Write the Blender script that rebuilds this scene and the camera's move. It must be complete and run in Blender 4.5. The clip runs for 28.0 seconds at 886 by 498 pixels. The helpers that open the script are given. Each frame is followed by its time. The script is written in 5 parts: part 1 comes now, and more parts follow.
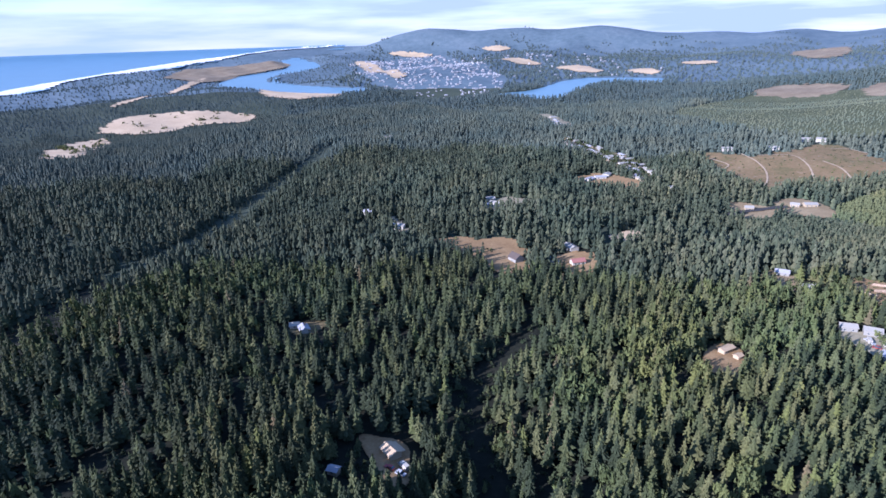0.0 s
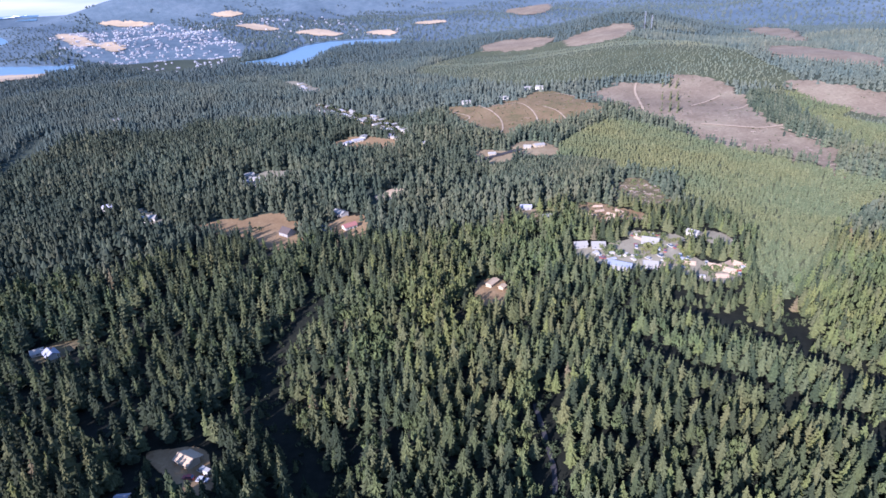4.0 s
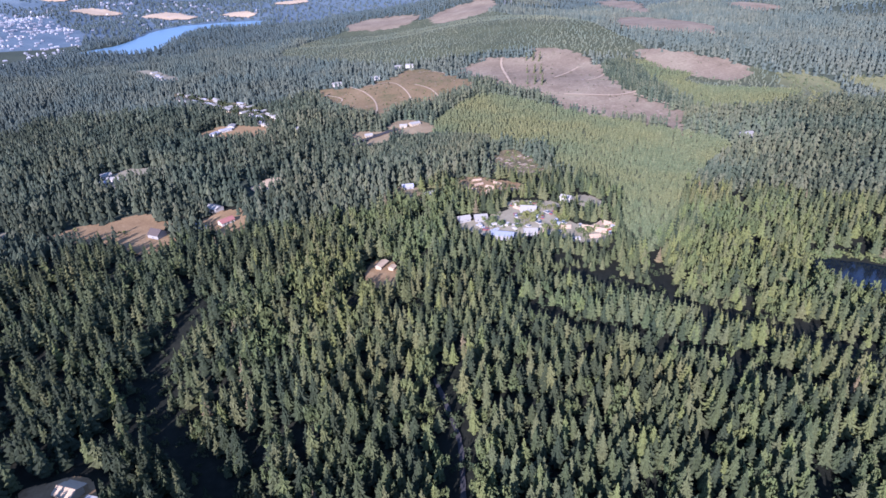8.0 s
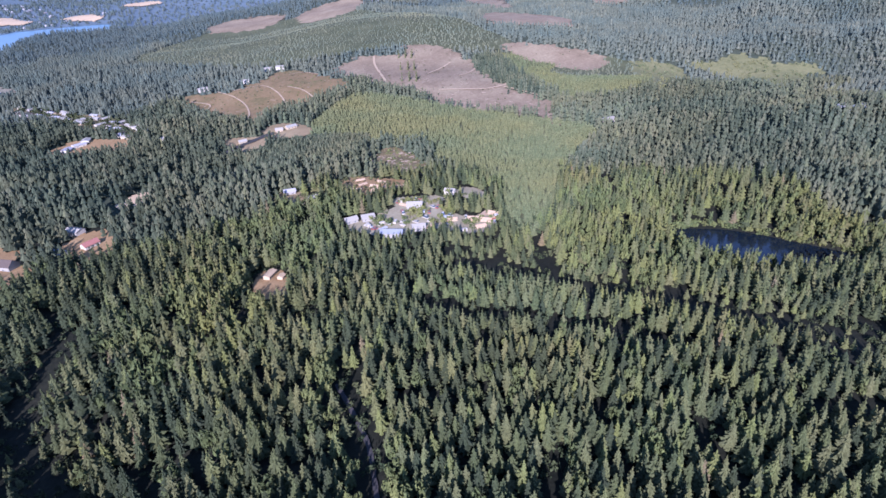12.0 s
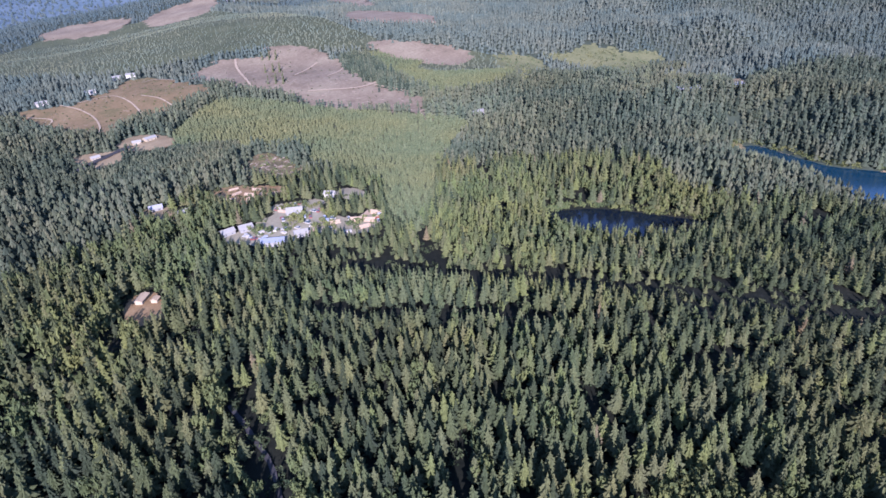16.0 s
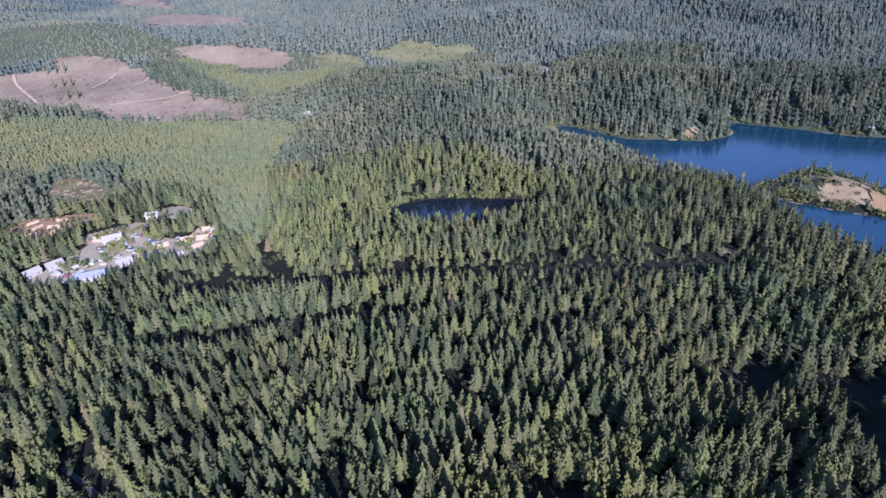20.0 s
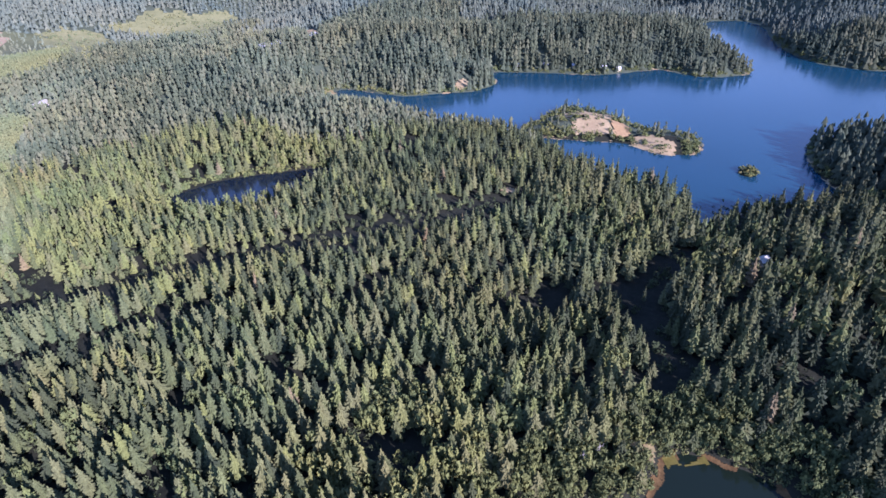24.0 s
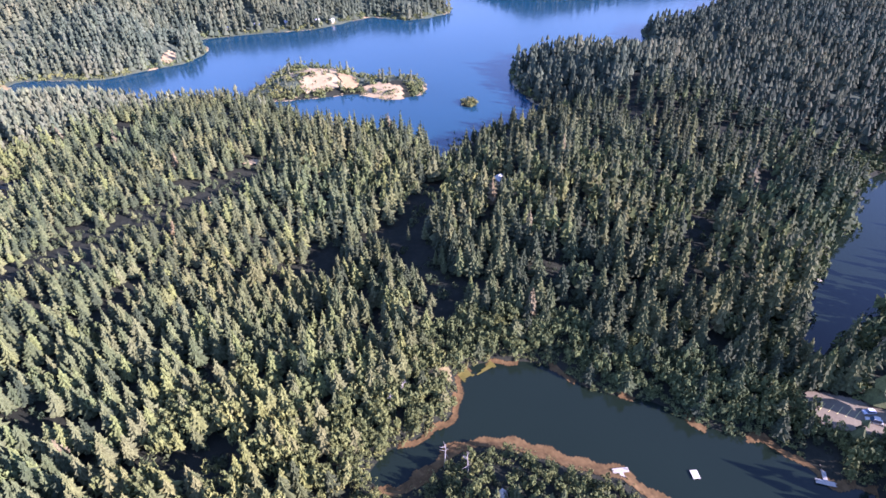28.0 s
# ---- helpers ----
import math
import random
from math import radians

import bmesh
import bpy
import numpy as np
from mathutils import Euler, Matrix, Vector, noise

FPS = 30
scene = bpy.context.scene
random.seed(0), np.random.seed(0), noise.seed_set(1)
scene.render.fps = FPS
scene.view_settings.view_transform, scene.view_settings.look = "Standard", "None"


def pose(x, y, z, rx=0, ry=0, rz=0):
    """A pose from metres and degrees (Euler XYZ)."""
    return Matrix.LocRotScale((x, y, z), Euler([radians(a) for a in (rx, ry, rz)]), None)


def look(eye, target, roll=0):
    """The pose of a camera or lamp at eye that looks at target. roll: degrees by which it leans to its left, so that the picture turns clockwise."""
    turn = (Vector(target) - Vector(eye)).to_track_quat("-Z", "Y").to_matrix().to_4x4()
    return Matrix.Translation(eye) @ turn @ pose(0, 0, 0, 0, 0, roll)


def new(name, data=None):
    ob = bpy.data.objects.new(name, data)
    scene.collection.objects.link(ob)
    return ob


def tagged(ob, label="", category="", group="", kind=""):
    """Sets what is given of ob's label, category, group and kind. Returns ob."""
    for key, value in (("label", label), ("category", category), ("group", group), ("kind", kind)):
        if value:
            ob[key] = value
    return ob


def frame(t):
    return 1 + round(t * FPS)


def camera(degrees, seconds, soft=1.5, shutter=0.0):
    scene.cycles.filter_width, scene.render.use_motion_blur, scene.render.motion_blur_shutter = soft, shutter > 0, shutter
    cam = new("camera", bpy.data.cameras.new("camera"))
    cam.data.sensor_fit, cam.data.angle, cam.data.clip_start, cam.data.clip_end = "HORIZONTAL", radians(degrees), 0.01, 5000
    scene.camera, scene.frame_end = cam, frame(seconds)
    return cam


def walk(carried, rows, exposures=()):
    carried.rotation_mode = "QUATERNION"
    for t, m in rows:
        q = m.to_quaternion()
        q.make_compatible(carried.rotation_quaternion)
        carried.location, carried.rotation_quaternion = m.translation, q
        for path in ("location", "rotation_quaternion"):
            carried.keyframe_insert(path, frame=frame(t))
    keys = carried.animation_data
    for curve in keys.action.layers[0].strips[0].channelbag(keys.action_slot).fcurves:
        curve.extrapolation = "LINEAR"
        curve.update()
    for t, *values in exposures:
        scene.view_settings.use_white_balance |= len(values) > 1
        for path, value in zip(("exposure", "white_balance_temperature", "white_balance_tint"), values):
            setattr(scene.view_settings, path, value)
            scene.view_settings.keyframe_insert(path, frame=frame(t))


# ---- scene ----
# camera: it hovers over the forest and turns slowly to its right
PATH = [
    (0, -20.13, 0.00, -1.58), (0.5, -20.54, -2.99, -1.63), (1, -20.96, -5.95, -1.70), (1.5, -21.41, -8.92, -1.81),
    (2, -21.88, -11.90, -1.94), (2.5, -22.39, -14.87, -2.08), (3, -22.97, -17.85, -2.21), (3.5, -23.49, -20.75, -2.32),
    (4, -23.99, -23.15, -2.41), (4.5, -24.44, -25.15, -2.50), (6.5, -25.82, -31.38, -2.85), (7, -26.01, -32.61, -2.89),
    (7.5, -26.15, -33.88, -2.92), (8, -26.29, -35.03, -2.95), (8.5, -26.39, -36.38, -2.98), (9, -26.46, -37.91, -3.01),
    (9.5, -26.55, -39.48, -3.04), (10, -26.64, -41.04, -3.07), (10.5, -26.74, -42.53, -3.08), (11, -26.83, -43.97, -3.10),
    (11.5, -26.90, -45.39, -3.06), (12, -27.01, -46.80, -3.00), (12.5, -27.10, -48.22, -2.96), (14.5, -27.46, -53.95, -2.90),
    (15, -27.55, -55.43, -2.89), (15.5, -27.65, -57.15, -2.94), (16, -27.75, -59.07, -2.99), (16.5, -27.86, -60.97, -3.03),
    (17, -27.94, -62.88, -3.05), (17.5, -28.05, -64.82, -3.03), (18, -28.15, -66.93, -3.02), (18.4, -28.38, -68.75, -3.00),
    (18.5, -28.30, -69.15, -2.99), (19, -28.40, -71.34, -2.96), (19.5, -28.50, -73.56, -2.88), (20, -28.62, -75.78, -2.75),
    (20.5, -28.74, -78.00, -2.69), (20.7, -28.94, -78.88, -2.68), (20.8, -29.04, -79.39, -2.67), (21, -29.17, -80.61, -2.66),
    (21.5, -29.71, -83.32, -2.62), (23.5, -32.01, -94.50, -1.86), (24, -32.58, -97.47, -1.62), (24.5, -33.14, -100.47, -1.42),
    (25, -33.65, -103.72, -1.28), (25.5, -34.18, -107.04, -1.12), (26, -34.68, -110.18, -0.96), (26.5, -35.25, -113.84, -0.84),
    (26.9, -35.74, -116.85, -0.74), (27, -35.77, -117.37, -0.71), (27.5, -36.29, -120.91, -0.53), (27.8, -36.60, -123.11, -0.43),
    (28, -36.79, -124.50, -0.38),
]

cam = camera(73.44, 28.0, soft=1.6)
walk(cam, [(t, pose(0, 0, 180.0, 90 + tilt, 0, turn) @ pose(0, 0, 0, 0, 0, lean)) for t, tilt, turn, lean in PATH],
     exposures=[(0, 1.28, 5100, 30), (3, 1.42, 5250, 34), (17, 1.3, 5200, 39), (21.5, 1.4, 5200, 39), (24.5, 1.92, 5380, 43), (28, 2.56, 5600, 48)])

# light: a low afternoon sun behind the camera, clear sky
SUN_BEARING, SUN_HEIGHT = 122.8, 23.4
world = bpy.data.worlds.new("sky")
scene.world = world
world.use_nodes = True
wn, wl = world.node_tree.nodes, world.node_tree.links
wn.clear()
w_out, w_bg, w_sky = wn.new("ShaderNodeOutputWorld"), wn.new("ShaderNodeBackground"), wn.new("ShaderNodeTexSky")
w_sky.sky_type, w_sky.sun_disc = "NISHITA", False
w_sky.sun_elevation, w_sky.sun_rotation = radians(SUN_HEIGHT), radians(-SUN_BEARING)
w_sky.dust_density, w_sky.ozone_density = 0.1, 2.5
w_bg.inputs["Strength"].default_value = 0.122
# thin cloud banks all round, low over the horizon
w_dir, w_map, w_noise, w_ramp, w_mix = (wn.new("ShaderNode" + k) for k in ("TexCoord", "Mapping", "TexNoise", "ValToRGB", "Mix"))
w_map.inputs["Scale"].default_value = (1.6, 1.6, 16.0)
w_noise.inputs["Scale"].default_value, w_noise.inputs["Detail"].default_value = 2.2, 6.0
w_ramp.color_ramp.elements[0].position, w_ramp.color_ramp.elements[1].position = 0.33, 0.6
w_mix.data_type = "RGBA"
w_mix.inputs["B"].default_value = (2.1, 2.55, 3.05, 1)
w_ramp.color_ramp.elements[0].color = (0.6, 0.6, 0.6, 1)
wl.new(w_dir.outputs["Generated"], w_map.inputs["Vector"])
wl.new(w_map.outputs[0], w_noise.inputs["Vector"])
wl.new(w_noise.outputs["Fac"], w_ramp.inputs[0])
w_sep, w_low, w_both = (wn.new("ShaderNode" + k) for k in ("SeparateXYZ", "MapRange", "Math"))
w_low.inputs["From Min"].default_value, w_low.inputs["From Max"].default_value = 0.3, 0.06
w_both.operation = "MULTIPLY"
wl.new(w_dir.outputs["Generated"], w_sep.inputs[0])
wl.new(w_sep.outputs["Z"], w_low.inputs["Value"])
wl.new(w_low.outputs[0], w_both.inputs[0])
wl.new(w_ramp.outputs[0], w_both.inputs[1])
wl.new(w_both.outputs[0], w_mix.inputs["Factor"])
wl.new(w_sky.outputs[0], w_mix.inputs["A"])
wl.new(w_mix.outputs["Result"], w_bg.inputs[0])
wl.new(w_bg.outputs[0], w_out.inputs[0])
sun = new("sun", bpy.data.lights.new("sun", "SUN"))
sun.data.energy, sun.data.angle, sun.data.color = 4.75, radians(0.55), (1.0, 0.92, 0.81)
sb, sh = radians(SUN_BEARING), radians(SUN_HEIGHT)
TO_SUN = Vector((-math.sin(sb) * math.cos(sh), math.cos(sb) * math.cos(sh), math.sin(sh)))
sun.matrix_world = look(TO_SUN * 400, (0, 0, 0))


# materials
class Nodes:
    """A small helper to write node materials."""

    def __init__(self, name, roughness=0.9, specular=0.2):
        self.mat = bpy.data.materials.new(name)
        self.mat.use_nodes = True
        self.n, self.l = self.mat.node_tree.nodes, self.mat.node_tree.links
        self.bsdf = self.n["Principled BSDF"]
        self.bsdf.inputs["Roughness"].default_value = roughness
        self.bsdf.inputs["Specular IOR Level"].default_value = specular

    def coords(self):
        return self.n.new("ShaderNodeNewGeometry").outputs["Position"]

    def noise(self, scale, detail=4.0, rough=0.6, where=None):
        t = self.n.new("ShaderNodeTexNoise")
        t.inputs["Scale"].default_value, t.inputs["Detail"].default_value, t.inputs["Roughness"].default_value = scale, detail, rough
        self.l.new(where or self.coords(), t.inputs["Vector"])
        return t.outputs["Fac"]

    def ramp(self, fac, stops):
        r = self.n.new("ShaderNodeValToRGB")
        while len(r.color_ramp.elements) < len(stops):
            r.color_ramp.elements.new(0.5)
        for e, (p, c) in zip(r.color_ramp.elements, stops):
            e.position, e.color = p, (*c, 1)
        self.l.new(fac, r.inputs[0])
        return r.outputs[0]

    def mix(self, fac, a, b, mode="MIX"):
        m = self.n.new("ShaderNodeMix")
        m.data_type, m.blend_type = "RGBA", mode
        for sock, v in ((m.inputs["Factor"], fac), (m.inputs["A"], a), (m.inputs["B"], b)):
            if isinstance(v, (int, float)):
                sock.default_value = v
            elif isinstance(v, tuple):
                sock.default_value = (*v, 1)
            else:
                self.l.new(v, sock)
        return m.outputs["Result"]

    def attr(self, name):
        a = self.n.new("ShaderNodeAttribute")
        a.attribute_name = name
        return a.outputs["Fac"]

    def color(self, out):
        if isinstance(out, tuple):
            self.bsdf.inputs["Base Color"].default_value = (*out, 1)
        else:
            self.l.new(out, self.bsdf.inputs["Base Color"])
        return self

    def bump(self, fac, strength, distance):
        b = self.n.new("ShaderNodeBump")
        b.inputs["Strength"].default_value, b.inputs["Distance"].default_value = strength, distance
        self.l.new(fac, b.inputs["Height"])
        self.l.new(b.outputs[0], self.bsdf.inputs["Normal"])
        return self


def two_scale(name, dark, mid, light, coarse, fine, relief=0.3, roughness=0.95, specular=0.15):
    m = Nodes(name, roughness, specular)
    a, b = m.noise(coarse), m.noise(fine, 5)
    c1 = m.ramp(a, [(0.3, dark), (0.5, mid), (0.7, light)])
    c2 = m.ramp(b, [(0.3, dark), (0.55, mid), (0.75, light)])
    m.color(m.mix(0.5, c1, c2))
    m.bump(b, 0.6, relief)
    return m.mat


def foliage(name, *tones):
    """Needles or leaves: each tree takes its own tone, from shade-dark to yellow-green."""
    m = Nodes(name, 0.8, 0.12)
    c = m.ramp(m.attr("tint"), [(k / (len(tones) - 1), tone) for k, tone in enumerate(tones)])
    v = m.ramp(m.noise(0.9, 3), [(0.3, (0.62, 0.62, 0.6)), (0.7, (1.25, 1.25, 1.2))])
    broad = m.ramp(m.noise(0.012, 3), [(0.35, (0.85, 0.95, 0.95)), (0.65, (1.12, 1.05, 0.9))])
    m.color(m.mix(1.0, m.mix(1.0, c, v, "MULTIPLY"), broad, "MULTIPLY"))
    m.bsdf.inputs["Diffuse Roughness"].default_value = 1.0
    return m.mat


# near-black: the shade of the gaps is put into the floor colour
M_FLOOR = two_scale("shaded_forest_floor", (0.006, 0.008, 0.005), (0.014, 0.016, 0.01), (0.03, 0.029, 0.018), 0.02, 0.35, 0.8)
# distance haze is mixed into the bluish colours of these hills
M_FARWOOD = two_scale("hazed_wooded_hills", (0.058, 0.088, 0.102), (0.098, 0.136, 0.153), (0.142, 0.176, 0.188), 0.004, 0.03, 6.0)
M_FIR = foliage("fir_needles", (0.034, 0.043, 0.024), (0.064, 0.076, 0.034), (0.096, 0.099, 0.048), (0.1, 0.114, 0.041), (0.116, 0.124, 0.046), (0.125, 0.096, 0.062))
# needles made bluer: a little haze of the middle distance
M_WIDEFIR = foliage("mid_hazed_fir_needles", (0.038, 0.049, 0.033), (0.066, 0.079, 0.05), (0.094, 0.1, 0.066), (0.102, 0.115, 0.066), (0.12, 0.128, 0.076))
M_YOUNG = foliage("young_fir_needles", (0.085, 0.098, 0.048), (0.11, 0.12, 0.06), (0.14, 0.145, 0.074))
M_LEAF = foliage("alder_leaves", (0.06, 0.075, 0.032), (0.086, 0.103, 0.042), (0.112, 0.124, 0.046), (0.122, 0.126, 0.05))
# three farther needle colours, with more haze put into the base colour
M_FARFIR = foliage("hazed_fir_needles", (0.064, 0.081, 0.07), (0.096, 0.114, 0.094), (0.132, 0.145, 0.116))
M_FARYOUNG = foliage("hazed_young_fir_needles", (0.088, 0.102, 0.072), (0.11, 0.124, 0.088), (0.135, 0.146, 0.104))
M_EDGEFIR = foliage("far_hazed_fir_needles", (0.056, 0.077, 0.079), (0.07, 0.094, 0.094), (0.087, 0.109, 0.107))
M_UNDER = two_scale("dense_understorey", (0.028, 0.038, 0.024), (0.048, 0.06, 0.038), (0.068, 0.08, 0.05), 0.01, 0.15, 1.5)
M_BARK = two_scale("grey_brown_bark", (0.05, 0.04, 0.03), (0.11, 0.085, 0.065), (0.17, 0.14, 0.11), 1.5, 9, 0.05)
M_SAND = two_scale("dune_sand", (0.332, 0.247, 0.147), (0.442, 0.333, 0.202), (0.506, 0.392, 0.251), 0.02, 0.2, 0.3)
M_DRY = two_scale("dry_grass", (0.162, 0.117, 0.062), (0.247, 0.187, 0.100), (0.322, 0.256, 0.140), 0.05, 0.5, 0.2)
M_CUT = two_scale("logged_slope_soil", (0.113, 0.086, 0.051), (0.210, 0.162, 0.102), (0.298, 0.253, 0.156), 0.02, 0.25, 0.6)
M_GRAVEL = two_scale("gravel_yard", (0.168, 0.148, 0.093), (0.238, 0.211, 0.136), (0.308, 0.281, 0.188), 0.06, 0.6, 0.15)
M_GOLD = two_scale("golden_regrowth", (0.085, 0.092, 0.04), (0.14, 0.14, 0.062), (0.19, 0.18, 0.085), 0.03, 0.3, 0.8)
M_SCRUB = two_scale("brown_scrub", (0.070, 0.063, 0.030), (0.160, 0.126, 0.060), (0.260, 0.189, 0.100), 0.05, 0.4, 0.6)
M_TERRACE = two_scale("terraced_brown_stubble", (0.080, 0.083, 0.029), (0.179, 0.121, 0.058), (0.256, 0.185, 0.094), 0.035, 0.3, 0.6)
M_ASPHALT = two_scale("worn_asphalt", (0.03, 0.029, 0.028), (0.048, 0.046, 0.044), (0.075, 0.07, 0.066), 0.08, 1.0, 0.05)
M_BRUSH = two_scale("low_green_brush", (0.04, 0.047, 0.023), (0.074, 0.083, 0.04), (0.112, 0.116, 0.06), 0.03, 0.4, 1.0)
M_RUST = two_scale("reddish_dry_earth", (0.165, 0.1, 0.045), (0.255, 0.166, 0.077), (0.33, 0.236, 0.12), 0.06, 0.6, 0.2)


M_LOT = two_scale("sun_bleached_asphalt", (0.085, 0.07, 0.046), (0.125, 0.105, 0.07), (0.16, 0.138, 0.092), 0.08, 0.9, 0.05)
M_FOAM = two_scale("sea_foam", (0.6, 0.62, 0.64), (0.75, 0.77, 0.78), (0.85, 0.86, 0.86), 0.01, 0.06, 0.2)
M_TRACK = two_scale("pale_dirt_track", (0.265, 0.198, 0.125), (0.343, 0.266, 0.169), (0.421, 0.335, 0.218), 0.08, 0.6, 0.1)


def water_material(name, deep, rough, wave):
    m = Nodes(name, rough, 0.5)
    m.color(m.mix(m.noise(0.01, 3), deep, tuple(c * 1.35 for c in deep)))
    m.bump(m.noise(wave, 4), 0.25, 0.15)
    m.bsdf.inputs["IOR"].default_value = 1.33
    return m.mat


M_COVE = water_material("dark_cove_water", (0.005, 0.009, 0.006), 0.06, 0.5)
M_COVE.node_tree.nodes["Principled BSDF"].inputs["Specular IOR Level"].default_value = 0.3
M_POND = water_material("dark_pond_water", (0.005, 0.009, 0.014), 0.1, 0.5)
M_POND.node_tree.nodes["Principled BSDF"].inputs["Specular IOR Level"].default_value = 0.35
M_LAKE = water_material("blue_lake_water", (0.004, 0.025, 0.042), 0.15, 0.3)
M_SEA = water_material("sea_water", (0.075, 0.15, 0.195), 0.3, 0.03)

# the plan: water and open ground, outlines in metres from the point under the camera
WATER = {
    'cove': [(108, -43), (113, -54), (112, -61), (112, -78), (119, -88), (127, -94), (127, -105), (117, -121), (106, -129), (91, -132), (75, -146), (65, -149), (53, -155), (42, -165), (32, -168), (24, -168), (18, -169), (6, -179), (5, -153), (27, -127), (47, -117), (54, -115), (61, -113), (70, -105), (82, -97), (91, -90), (97, -82), (100, -72), (98, -61), (98, -48)],
    'arm': [(110, -391), (100, -347), (89, -319), (92, -307), (81, -282), (78, -263), (70, -243), (61, -223), (56, -209), (46, -208), (50, -224), (50, -244), (49, -263), (44, -290), (37, -329), (63, -434), (93, -428)],
    'pond': [(382, 146), (400, 123), (411, 100), (413, 79), (416, 55), (416, 29), (398, 29), (374, 62), (361, 98), (367, 131)],
    'lake': [(633, 19), (612, -15), (596, -41), (595, -70), (595, -93), (596, -117), (619, -144), (657, -140), (652, -175), (638, -217), (621, -264), (626, -323), (619, -339), (588, -364), (589, -417), (623, -427), (717, -444), (804, -474), (834, -502), (824, -552), (782, -557), (690, -518), (621, -509), (578, -537), (559, -581), (536, -650), (578, -674), (484, -802), (412, -649), (406, -595), (415, -554), (401, -532), (366, -509), (344, -502), (370, -448), (407, -410), (401, -353), (355, -326), (324, -319), (307, -299), (312, -269), (306, -234), (290, -206), (291, -196), (312, -206), (333, -207), (353, -196), (366, -179), (387, -166), (401, -150), (445, -141), (485, -114), (505, -72), (548, -25), (572, 14), (606, 34)],
    'island': [(472, -132), (499, -157), (519, -181), (521, -204), (493, -225), (457, -240), (441, -266), (421, -271), (403, -254), (411, -230), (432, -215), (442, -194), (452, -168)],
    'islet': [(366, -268), (370, -278), (363, -284), (356, -275)],
    'river': [(-961, 2730), (-1045, 3045), (-987, 3226), (-868, 3534), (-996, 3928), (-909, 4108), (-681, 3692), (-726, 3386), (-832, 3172), (-775, 2839), (-518, 2608), (-294, 2434), (-354, 2234), (-654, 2395), (-776, 2510)],
    'estuary': [(177, 2088), (334, 2208), (527, 2556), (688, 2634), (919, 2549), (841, 2326), (740, 2264), (650, 2317), (516, 2198), (370, 1911), (275, 1935)],
    'ocean': [(-1804, 2531), (-1783, 2977), (-1679, 3520), (-1519, 3951), (-1176, 4436), (-724, 4644), (-764, 4638), (-1492, 4457), (-2149, 4180), (-2679, 3862), (-3260, 3385), (-3651, 2960), (-1838, 1416), (-1827, 1823)],
}
